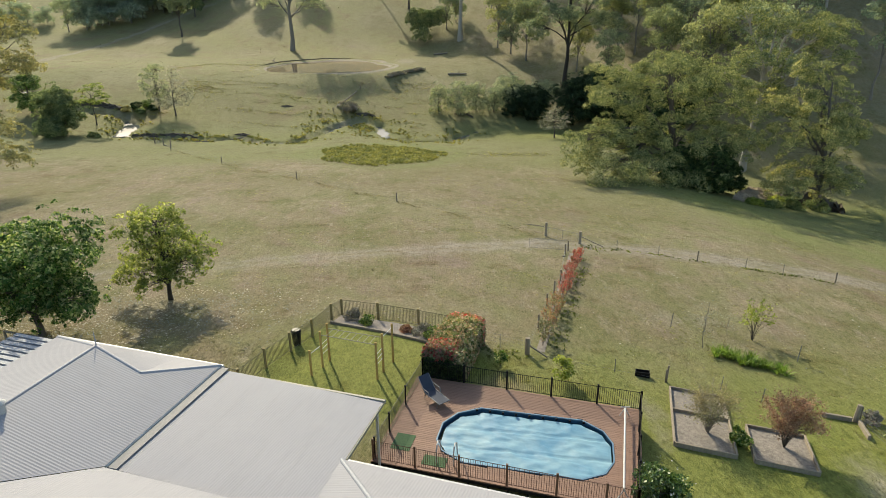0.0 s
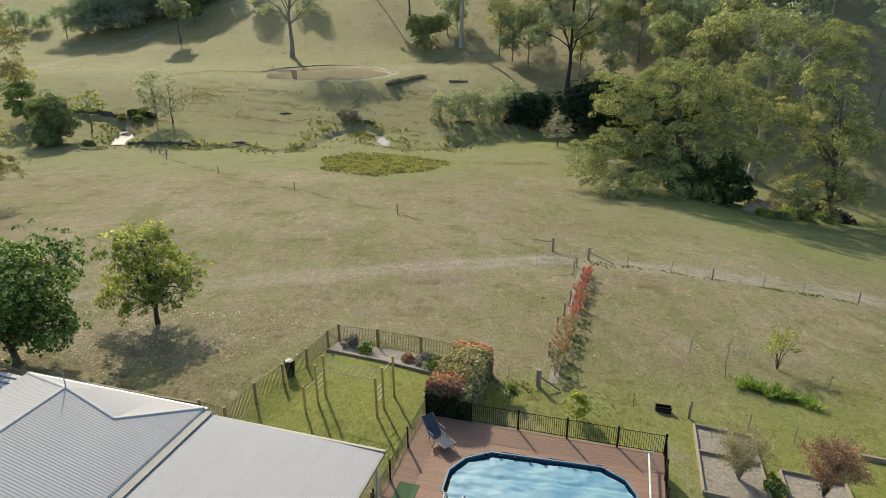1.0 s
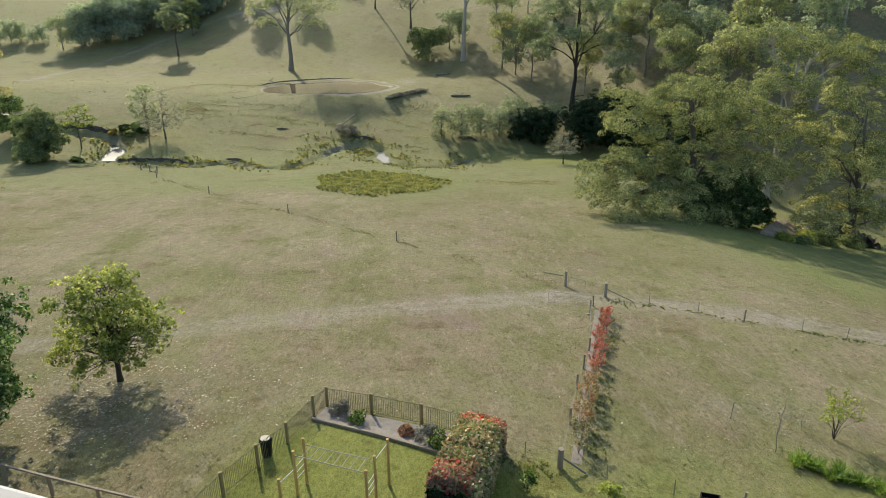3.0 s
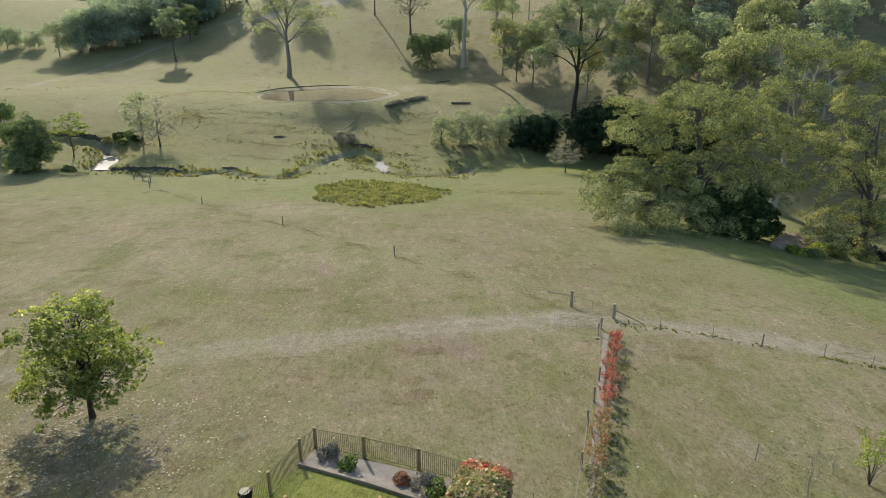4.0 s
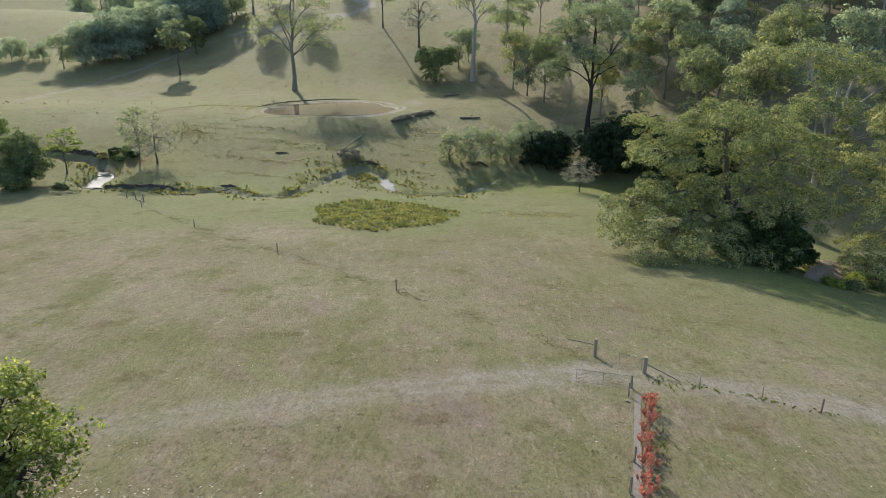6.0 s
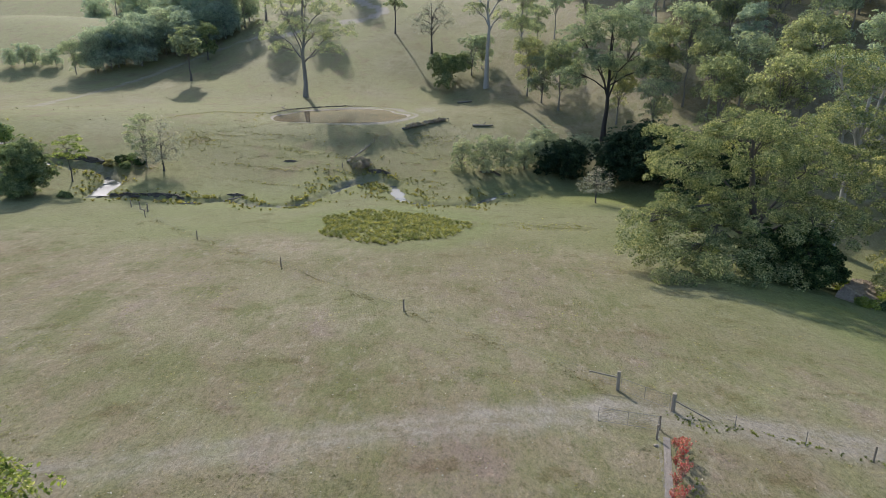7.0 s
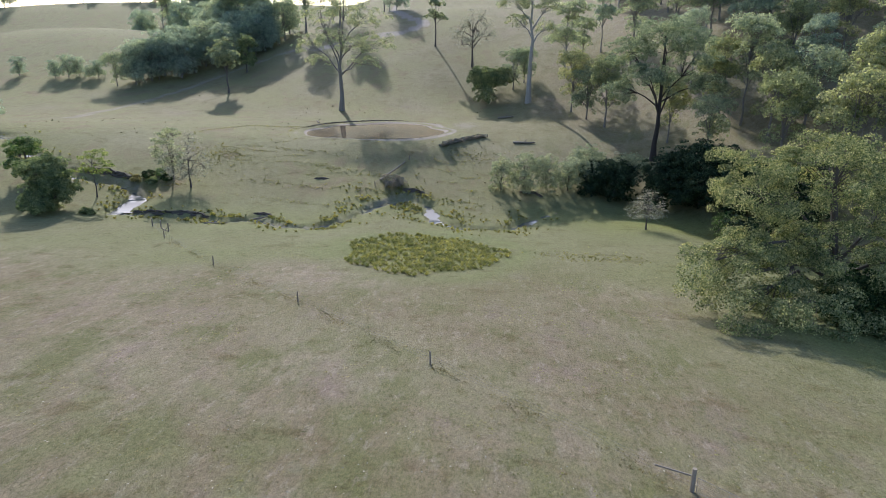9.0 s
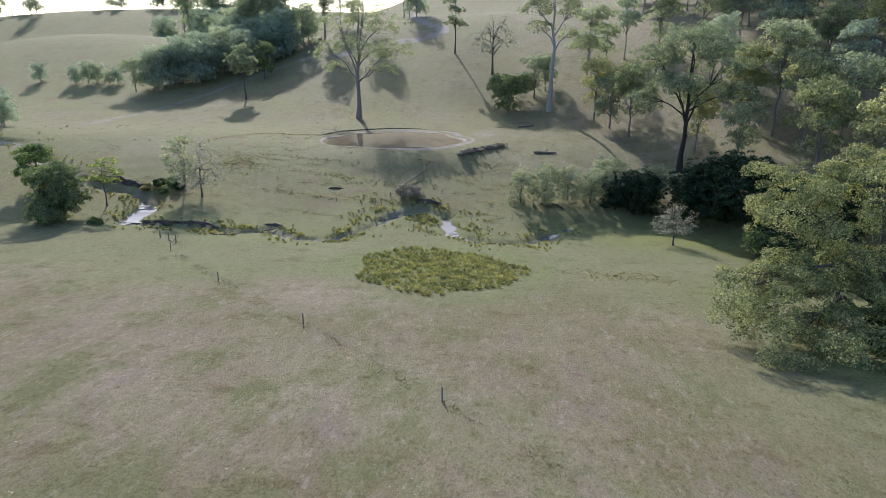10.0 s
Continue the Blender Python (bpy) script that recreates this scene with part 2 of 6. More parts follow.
CREAM = worn("cream painted fascia", (0.258, 0.243, 0.182), (0.342, 0.319, 0.251), 0.6, scale=2.0, fine=30.0, bump=0.1)
WHITE = worn("white painted metal", (0.517, 0.517, 0.509), (0.608, 0.608, 0.600), 0.5, scale=2.0, fine=30.0, bump=0.1)

CAMELLIA_LEAF = foliage("glossy camellia leaves", [(0.03, 0.07, 0.02), (0.08, 0.15, 0.045), (0.22, 0.30, 0.11)], 0.3, 0.35, 0.5)
TAN_LEAF = foliage("dry tan leaves", [(0.30, 0.25, 0.16), (0.42, 0.36, 0.25), (0.52, 0.46, 0.34)], 0.5, 0.9)
# Near-black green with shade in it, for hedge front and gum's dark inside.
SHADE_LEAF = foliage("shade dark green leaves", [(0.014, 0.034, 0.014), (0.045, 0.08, 0.034), (0.14, 0.19, 0.08)], 0.2, 0.7, 0.1)
STEM = worn("thin grey stems", (0.22, 0.19, 0.15), (0.36, 0.32, 0.27), 0.9, scale=2.0, fine=12.0, bump=0.2)
FENCE_LOG = worn("olive treated posts", (0.27, 0.215, 0.09), (0.40, 0.325, 0.16), 0.85, scale=2.0, fine=18.0, bump=0.3, stretch=(4, 4, 0.5))
# Pale blue tint stands in for haze over the far trees.
HAZY_LEAF = foliage("haze tinted blue green leaves", [(0.37, 0.435, 0.41), (0.48, 0.55, 0.525), (0.60, 0.655, 0.63)], 0.6, 0.7, 0.06)
PALE_TIMBER = worn("bleached timber", (0.28, 0.235, 0.18), (0.46, 0.40, 0.31), 0.9, scale=2.0, fine=18.0, bump=0.5, stretch=(4, 4, 0.5))


# geometry helpers
def thing(name, label, category, at=(0, 0, 0), group="", turn=0.0):
    ob = new(name)
    ob.matrix_world = pose(*at, 0, 0, turn)
    return tagged(ob, label, category, group)


def part(name, bm, mat, parent, label="", kind=""):
    me = bpy.data.meshes.new(name)
    bm.to_mesh(me)
    bm.free()
    return finish(name, me, mat, parent, label, kind)


def finish(name, me, mat, parent, label="", kind=""):
    me.materials.append(mat)
    ob = new(name, me)
    ob.parent = parent
    return tagged(ob, label, kind=kind)


def raw(name, verts, faces, mat, parent=None, label="", kind="", smooth=False):
    me = bpy.data.meshes.new(name)
    me.from_pydata([tuple(v) for v in verts], [], faces)
    if smooth:
        me.shade_smooth()
    return finish(name, me, mat, parent, label, kind)


def box(bm, lo, hi, m=None, bevel=0.0):
    size, mid = [b - a for a, b in zip(lo, hi)], [(a + b) / 2 for a, b in zip(lo, hi)]
    got = bmesh.ops.create_cube(bm, size=1.0, matrix=(m or Matrix()) @ Matrix.Translation(mid) @ Matrix.Diagonal((*size, 1)))["verts"]
    if bevel:
        bmesh.ops.bevel(bm, geom=list({e for v in got for e in v.link_edges}), offset=bevel, segments=1, affect="EDGES")


def boxed(lo, hi, m=None, bevel=0.0):
    bm = bmesh.new()
    box(bm, lo, hi, m, bevel)
    return bm


def rod(bm, a, b, r0, r1=None, n=8):
    a, b = Vector(a), Vector(b)
    m = Matrix.Translation((a + b) / 2) @ (b - a).to_track_quat("Z", "Y").to_matrix().to_4x4()
    bmesh.ops.create_cone(bm, cap_ends=True, segments=n, radius1=r0, radius2=r0 if r1 is None else r1, depth=(b - a).length, matrix=m)


def rodded(*rods, n=8):
    bm = bmesh.new()
    for a, b, r, *more in rods:
        rod(bm, a, b, r, more[0] if more else None, n)
    return bm


def pipe(points, r, n=6):
    bm = bmesh.new()
    for a, b in zip(points, points[1:]):
        rod(bm, a, b, r, r, n)
    return bm


class Build:
    """Gathers vertices and faces of one large mesh."""

    def __init__(self):
        self.v, self.f, self.n = [], [], 0

    def tube(self, pts, radii, n=6):
        pts = np.asarray(pts, float)
        along = np.gradient(pts, axis=0)
        along /= np.linalg.norm(along, axis=1, keepdims=True) + 1e-9
        side = np.cross(along, (0.31, 0.87, 0.38))
        side /= np.linalg.norm(side, axis=1, keepdims=True) + 1e-9
        up = np.cross(along, side)
        a = np.arange(n) * 2 * np.pi / n
        ring = pts[:, None] + np.asarray(radii)[:, None, None] * (np.cos(a)[None, :, None] * side[:, None] + np.sin(a)[None, :, None] * up[:, None])
        self.v.append(ring.reshape(-1, 3))
        for i in range(len(pts) - 1):
            for j in range(n):
                k = (j + 1) % n
                o = self.n + i * n
                self.f.append((o + j, o + k, o + n + k, o + n + j))
        self.n += len(pts) * n

    def quads(self, corners):
        c = np.asarray(corners, float)
        self.v.append(c.reshape(-1, 3))
        self.f.append(np.arange(len(c) * 4).reshape(-1, 4) + self.n)
        self.n += len(c) * 4

    def mesh(self, name, smooth=False):
        me = bpy.data.meshes.new(name)
        v = np.concatenate(self.v)
        f = np.concatenate([np.asarray(x, np.int32).reshape(-1, 4) for x in self.f])
        me.vertices.add(len(v))
        me.vertices.foreach_set("co", v.astype(np.float32).ravel())
        me.loops.add(f.size)
        me.loops.foreach_set("vertex_index", f.astype(np.int32).ravel())
        me.polygons.add(len(f))
        me.polygons.foreach_set("loop_start", np.arange(0, f.size, 4, dtype=np.int32))
        me.update(calc_edges=True)
        if smooth:
            me.shade_smooth()
        return me


def leaves(rng, centres, spread, size, long=1.7, droop=0.0, facing=None):
    """Small four-sided leaves around the centres, turned at random."""
    n = len(centres)
    at = centres + rng.normal(size=(n, 3)) * spread
    a, b = rng.normal(size=(n, 3)), rng.normal(size=(n, 3))
    a[:, 2] = a[:, 2] * 0.8 - droop
    b[:, 2] *= 0.85
    if facing is not None:
        n_way = facing + rng.normal(size=(n, 3)) * 0.85
        a = np.cross(n_way, a)
        b = np.cross(n_way, a)
    a /= np.linalg.norm(a, axis=1, keepdims=True)
    b -= a * (a * b).sum(1, keepdims=True)
    b /= np.linalg.norm(b, axis=1, keepdims=True)
    s = size * rng.uniform(0.6, 1.3, (n, 1))
    a, b = a * s * long / 2, b * s / 2
    return np.stack([at - a, at + b - a * 0.1, at + a, at - b - a * 0.1], 1)


def tree(name, label, at, seed, height, radius, first, trunk, leaf, bark, clumps=60, per=120, size=0.3, squash=1.0, clump=0.17, lean=(0, 0), droop=0.0, category="tree", group="", offset=(0, 0), limbs=9, fork=0.45, thin=1.0, belly=0.36, bough=0.42):
    """A tapered trunk, limbs that reach into an uneven crown, twigs, and leaves in clumps with gaps between them."""
    rng = np.random.default_rng(seed)
    top = thing(name, label, category, at, group)
    wood, crown = Build(), Build()
    mid = np.array([offset[0], offset[1], first + (height - first) * belly])
    half = np.array([radius, radius, height - first])
    way = rng.normal(size=(clumps, 3))
    way /= np.linalg.norm(way, axis=1, keepdims=True)
    lobes = rng.normal(size=(7, 3))
    lobes /= np.linalg.norm(lobes, axis=1, keepdims=True)
    uneven = 0.62 + 0.42 * np.clip((way @ lobes.T).max(1), 0.2, 1) ** 3
    reach = (0.45 + 0.55 * rng.uniform(0, 1, clumps) ** 0.4) * uneven
    half = half * np.where(way[:, 2:] > 0, (1, 1, 1 - belly), (1, 1, belly))
    spots = mid + way * half * reach[:, None]
    low, high = spots.min(0), spots.max(0)
    spots[:, 2] = first + (spots[:, 2] - low[2]) / (high[2] - low[2]) * (height * (1 - 0.5 * clump) - first)
    spots[:, :2] *= radius * (1 - 0.6 * clump) / np.percentile(np.hypot(spots[:, 0] - mid[0], spots[:, 1] - mid[1]), 92)
    k = np.linspace(0, 1, 8)[:, None]
    head = np.array([lean[0] + offset[0] * 0.6, lean[1] + offset[1] * 0.6, first + (height - first) * 0.72])
    stem = np.array([[0, 0, -0.4]]) * (1 - k) + head * k + rng.normal(size=(8, 3)) * (0.06 + 0.003 * height, 0.06 + 0.003 * height, 0) * np.sin(k * 3)
    wood.tube(stem, trunk * (1.0 - 0.82 * k[:, 0]) * np.where(k[:, 0] < 0.05, 1.35, 1), 9)
    chosen = [int(np.argmax(spots[:, 2]))]
    while len(chosen) < min(limbs, clumps):
        gap = np.min(np.linalg.norm(spots[:, None] - spots[chosen][None], axis=2), axis=1)
        chosen.append(int(np.argmax(gap)))
    joints = [stem[3:]]
    for i in chosen:
        z = rng.uniform(first * fork + 0.08 * height, first + 0.45 * (height - first))
        base = np.array([np.interp(z, stem[:, 2], stem[:, n]) for n in range(3)])
        q = np.linspace(0, 1, 6)[:, None]
        bend = np.array([0, 0, np.linalg.norm(spots[i] - base) * 0.12])
        end = base * 0.18 + spots[i] * 0.82
        line = base * (1 - q) + end * q + bend * np.sin(q * np.pi) + rng.normal(size=(6, 3)) * 0.015 * height * np.sin(q * np.pi)
        wood.tube(line, trunk * bough * (1 - 0.85 * q[:, 0]), 6)
        joints.append(line[2:])
    joints = np.concatenate(joints)
    for i in range(clumps):
        j = joints[np.argmin(np.linalg.norm(joints - spots[i], axis=1))]
        m = (j + spots[i]) / 2 + rng.normal(size=3) * 0.01 * height
        wood.tube([j, m, spots[i]], [trunk * 0.10 * thin, trunk * 0.07 * thin, trunk * 0.03 * thin], 4)
    many = np.repeat(spots, per, axis=0)
    grow = np.repeat(rng.uniform(0.6, 1.35, clumps), per)[:, None]
    out = rng.normal(size=many.shape)
    out /= np.linalg.norm(out, axis=1, keepdims=True)
    out[:, 2] = np.abs(out[:, 2]) * 1.1 - 0.35
    pad = out * (0.55 + 0.55 * rng.uniform(0, 1, (len(many), 1)) ** 0.5) * radius * clump * 1.45 * grow * np.array([1, 1, 0.7 * squash])
    crown.quads(leaves(rng, many + pad, radius * clump * 0.12, size, droop=droop))
    finish("trunk", wood.mesh("trunk", True), bark, top)
    finish("crown", crown.mesh("crown"), leaf, top)
    return top


def domes(rng, n, radius, low, high, flat=0.7, big=(0.36, 0.55)):
    """Rounded masses of foliage that fill a crown between two heights, the largest in the middle."""
    out = []
    for i in range(n):
        turn, far = i * 2.4 + rng.uniform(-0.5, 0.5), radius * 0.62 * math.sqrt((i + 0.3) / n)
        r = radius * rng.uniform(*big) * (1.15 - 0.35 * far / radius)
        z = low + (high - low) * rng.uniform(0.05, 1.0) * (1 - 0.35 * (far / radius) ** 2)
        z = min(max(z, low + r * flat * 0.6), high - r * flat)
        out.append((math.cos(turn) * far, math.sin(turn) * far, z, r, r, r * flat))
    out[0] = (0.0, 0.0, high - out[0][5], *out[0][3:])
    return out


def gum(name, label, at, seed, lobes, trunk, leaf, bark, puff=0.75, size=0.17, per=80, cover=0.85, category="tree", group="", fork=0.3, under=-0.35, hang=0.25, bough=0.4):
    """A trunk whose limbs fork into rounded masses of foliage; each mass is a shell of many small sprays of leaves with gaps between."""
    rng = np.random.default_rng(seed)
    top = thing(name, label, category, at, group)
    wood, crown = Build(), Build()
    lobes = np.asarray(lobes, float)
    middle = lobes[:, :3].mean(0)
    peak = lobes[np.argmax(lobes[:, 2])][:3]
    k = np.linspace(0, 1, 8)[:, None]
    head = np.array([middle[0] * 0.7, middle[1] * 0.7, peak[2]])
    root = np.array([0, 0, -0.5])
    stem = root * (1 - k) + head * k + rng.normal(size=(8, 3)) * (0.012 * peak[2], 0.012 * peak[2], 0) * np.sin(k * 3)
    wood.tube(stem, trunk * (1 - 0.8 * k[:, 0]) * np.where(k[:, 0] < 0.05, 1.35, 1), 9)
    sprays, outs = [], []
    for lobe in lobes:
        c, r = lobe[:3], lobe[3:]
        z = min(fork * peak[2] + rng.uniform(0, 0.35) * peak[2], 0.8 * max(c[2] - 0.3 * r[2], 0.3))
        start = np.array([np.interp(z, stem[:, 2], stem[:, n]) for n in range(3)])
        q = np.linspace(0, 1, 6)[:, None]
        line = start * (1 - q) + c * q + np.array([0, 0, 0.1 * np.linalg.norm(c - start)]) * np.sin(q * np.pi) + rng.normal(size=(6, 3)) * 0.03 * np.linalg.norm(c - start) * np.sin(q * np.pi)
        wood.tube(line, trunk * bough * (1 - 0.75 * q[:, 0]), 6)
        area = 4 * np.pi * (r[0] * r[1] + 2 * r[0] * r[2]) / 3
        n = max(4, int(cover * area / (puff * puff * 2.2)))
        way = rng.normal(size=(n * 3, 3))
        way /= np.linalg.norm(way, axis=1, keepdims=True)
        way = way[way[:, 2] > under + rng.normal(size=len(way)) * 0.12][:n]
        swell = 1 + 0.25 * np.sin(way[:, 0] * 4 + seed) * np.cos(way[:, 1] * 4 + c[0]) + 0.15 * np.sin(way[:, 2] * 8 + c[1] + 3 * way[:, 0])
        p = c + way * r * ((1.16 - 0.62 * rng.uniform(0, 1, len(way)) ** 1.5) * swell)[:, None]
        inside = np.zeros(len(p), bool)
        for other in lobes:
            if other is not lobe:
                inside |= (((p - other[:3]) / (other[3:] * 0.55)) ** 2).sum(1) < 1
        keep = ~inside | (rng.uniform(0, 1, len(p)) < 0.15)
        p, way = p[keep], way[keep]
        for j in range(0, len(p), max(1, len(p) // 14)):
            joint = line[3 + j % 3]
            m = joint * 0.5 + p[j] * 0.5 + rng.normal(size=3) * 0.06 * r[0]
            wood.tube([joint, m, p[j]], [trunk * 0.09, trunk * 0.055, trunk * 0.02], 4)
        sprays.append(p)
        outs.append(way)
    sprays, outs = np.concatenate(sprays), np.concatenate(outs)
    grow = 0.45 + rng.gamma(2.0, 0.28, len(sprays))
    count = np.maximum(6, (per * grow ** 2 / 1.2).astype(int))
    many, out, grown = np.repeat(sprays, count, axis=0), np.repeat(outs, count, axis=0), np.repeat(grow, count)[:, None]
    d = rng.normal(size=many.shape)
    d /= np.linalg.norm(d, axis=1, keepdims=True)
    d = d * np.sign((d * (out + (0, 0, 0.9))).sum(1, keepdims=True))
    at2 = many + d * puff * grown * (rng.uniform(0.3, 1, (len(many), 1)) ** 0.35) * (1, 1, 0.66) - out * puff * 0.3
    crown.quads(leaves(rng, at2, puff * 0.06, size, droop=hang, facing=d + out * 0.4 + (0, 0, 0.5)))
    finish("trunk", wood.mesh("trunk", True), bark, top)
    finish("crown", crown.mesh("crown"), leaf, top)
    return top


def vase(name, label, at, seed, height, radius, stems, leaf, bark, count, size, first=0.35, category="bush", group="", flat=1.0):
    """A shrub of many thin stems that fan out from one foot and fork once, with small leaves along their upper parts."""
    rng = np.random.default_rng(seed)
    top = thing(name, label, category, at, group)
    wood, crown, spots = Build(), Build(), []
    foot = np.array([0, 0, -0.1])
    for i in range(stems):
        turn, out = rng.uniform(0, 6.28), rng.uniform(0.05, 1) ** 0.6
        tip = np.array([math.cos(turn) * out * radius, math.sin(turn) * out * radius, height * (1 - 0.35 * flat * out ** 2) * rng.uniform(0.8, 1.05)])
        k = np.linspace(0, 1, 6)[:, None]
        line = foot * (1 - k) + tip * k + np.array([tip[0], tip[1], -0.4 * height]) * 0.22 * -np.sin(k * np.pi) * 0.6 + rng.normal(size=(6, 3)) * 0.02 * height * np.sin(k * 3)
        thick = 0.0042 * height ** 0.7
        wood.tube(line, thick * (1.3 - k[:, 0]), 4)
        for j in range(3):
            m = line[rng.integers(2, 5)]
            e = m + (tip - m) * 0.6 + rng.normal(size=3) * 0.11 * radius
            wood.tube([m, (m + e) / 2, e], [thick * 0.6, thick * 0.5, thick * 0.25], 3)
            spots.append(np.linspace(0.3, 1, 5)[:, None] * (e - m) + m)
        spots.append(line[2:][line[2:, 2] > first * height])
    spots = np.concatenate(spots)
    spots = spots[spots[:, 2] > first * height]
    pick = spots[rng.integers(0, len(spots), count)]
    crown.quads(leaves(rng, pick, 0.05 * radius, size))
    finish("stem", wood.mesh("stem", True), bark, top)
    finish("foliage", crown.mesh("foliage"), leaf, top)
    return top


# the lie of the land
def sm(a, b, v):
    t = np.clip((v - a) / (b - a), 0.0, 1.0)
    return t * t * (3 - 2 * t)
def creek_y(x, y):
    return 170 + 0.2 * np.minimum(x, 26) + 12 * np.exp(-((x - 32) / 14) ** 2) * sm(90, 150, y) - 46 * sm(30, 75, x) - 0.45 * np.maximum(x - 66, 0)
PROFILE = ((-400, 3.0), (-220, 1.0), (-160, 0.0), (-140, -0.5), (-132, -1.5), (-122, -2.2), (-108, -4.2), (-80, -7.2), (-36, -11.8), (-14, -14.0), (0, -15.0), (12, -13.0), (28, -8.0), (42, -3.9), (52, -2.7), (66, -2.25), (105, -2.2), (400, -2.0))
def profile(u):
    us, zs = zip(*PROFILE)
    return sum(np.interp(u + d, us, zs) for d in (-9, -4.5, 0, 4.5, 9)) / 5
def bump(x, y, cx, cy, sx, sy, h, turn=0.0):
    c, s = np.cos(turn), np.sin(turn)
    a, b = (x - cx) * c + (y - cy) * s, (y - cy) * c - (x - cx) * s
    return h * np.exp(-0.5 * (a / sx) ** 2 - 0.5 * (b / sy) ** 2)
def base(x, y):
    u = y - creek_y(x, y)
    z = profile(u) - 0.05 * np.clip(x, -160, 120) * (1 - sm(20, 110, u))
    start = 66 + 38 * (1 - sm(-15, 35, x))
    v = np.log1p(np.exp(np.clip((u - start) / 9, -30, 30))) * 9
    v = np.where(u > 330, u - start, v)
    rate = 0.5 * sm(-150, -10, x)
    z = z + 95 * (1 - np.exp(-rate * v / 95)) * (0.35 + 0.65 * sm(-60, 160, x) + 0.65 * (1 - sm(-60, 160, x)) * np.exp(-(v / 210) ** 2))
    z = z + bump(x, y, -255, 400, 95, 60, 32) + bump(x, y, -105, 385, 55, 40, 12) + bump(x, y, -150, 640, 420, 90, 56) + bump(x, y, -500, 640, 190, 90, 18)
    z = z + bump(x, y, -6, 37, 8, 7, 0.6) - bump(x, y, 24, 42, 9, 10, 0.8)
    return z


CREEK = np.array([(-160, 186), (-135, 184), (-123, 183), (-112, 175), (-96, 168), (-83, 167), (-79.7, 162), (-79.5, 153), (-69, 153), (-62, 155), (-55, 153), (-51, 157), (-44, 152), (-38, 153.5), (-34, 160), (-29, 172), (-23, 177.5), (-17.5, 175), (-15, 166), (-8, 161.5), (1, 163.5), (7, 174), (14, 184), (30, 184), (44, 170), (56, 140), (64, 124), (84, 112), (130, 96)], float)
POOLS = ((-127, 183.3), (-131, 183.6), (-79.6, 160), (-79.6, 154.5), (-38, 153.5), (-51, 157), (-16, 170), (-11, 163), (4, 169))
POND, POND_TURN, POND_Z = (-38.5, 222.5), radians(14), -2.2


def line_gap(x, y, line):
    """How far a place lies from a line of points."""
    best = np.full(np.shape(x), 1e9)
    for (ax, ay), (bx, by) in zip(line, line[1:]):
        k = np.clip(((x - ax) * (bx - ax) + (y - ay) * (by - ay)) / ((bx - ax) ** 2 + (by - ay) ** 2), 0, 1)
        best = np.minimum(best, np.hypot(x - ax - k * (bx - ax), y - ay - k * (by - ay)))
    return best


def pond_r(x, y):
    c, s = math.cos(POND_TURN), math.sin(POND_TURN)
    a, b = (x - POND[0]) * c + (y - POND[1]) * s, (y - POND[1]) * c - (x - POND[0]) * s
    return np.hypot(a / 21.5, b / 20.5) + 0.05 * np.sin(3 * np.arctan2(b, a) + 1) + 0.035 * np.sin(5 * np.arctan2(b, a)) + 0.02 * np.sin(8 * np.arctan2(b, a))


def ground_z(x, y):
    x, y = np.asarray(x, float), np.asarray(y, float)
    z = base(x, y)
    r = pond_r(x, y)
    z = z + (POND_Z + 0.25 - z) * (1 - sm(1.0, 1.75, r)) - 0.8 * (1 - sm(0.82, 1.02, r))
    d = line_gap(x, y, CREEK)
    wide = 0.35 + sum((1.3 if px < -60 else 0.7) * np.exp(-((x - px) ** 2 + (y - py) ** 2) / 22) for px, py in POOLS)
    z = z - (0.8 - 0.3 * sm(8, 14, x)) * (1 - sm(wide, wide + 1.3, d + 0.7 * np.sin(x * 0.9 + 2 * np.sin(y * 0.35)) * np.cos(y * 0.7) + 0.35 * np.sin(x * 2.3 + y * 1.7))) - 0.3 * (1 - sm(2, 9, d))
    u = y - creek_y(x, y)
    z = z + 0.05 * np.sin(u * 1.35 + 1.8 * np.sin(x * 0.09) + 1.1 * np.sin(x * 0.23 + u * 0.2)) * sm(8, 16, u) * (1 - sm(40, 60, u)) * (0.5 + 0.5 * np.sin(x * 0.13 + 1))
    z = z + 0.10 * np.sin(x * 0.21 + 1.3 * np.sin(y * 0.11)) * np.cos(y * 0.17) * sm(45, 60, y)
    return z


def gz(x, y):
    return float(ground_z(x, y))


def on(x, y, up=0.0):
    return (x, y, gz(x, y) + up)


TRACK = np.array([(-60, 40), (-36, 49), (-19, 56.5), (-8, 60.5), (3, 64), (12, 66), (22, 63.5), (36, 59), (60, 55), (90, 50)], float)
FAR_TRACK = np.array([(-147, 238), (-148, 255), (-146, 272), (-142, 296), (-134, 317), (-122, 333), (-105, 340), (-82, 336), (-61, 338), (-46, 343), (-39, 352), (-51, 365), (-75, 420), (-88, 545)], float)


def axis(*runs):
    out = []
    for a, b, step in runs:
        out += list(np.arange(a, b, step))
    return np.array(out)


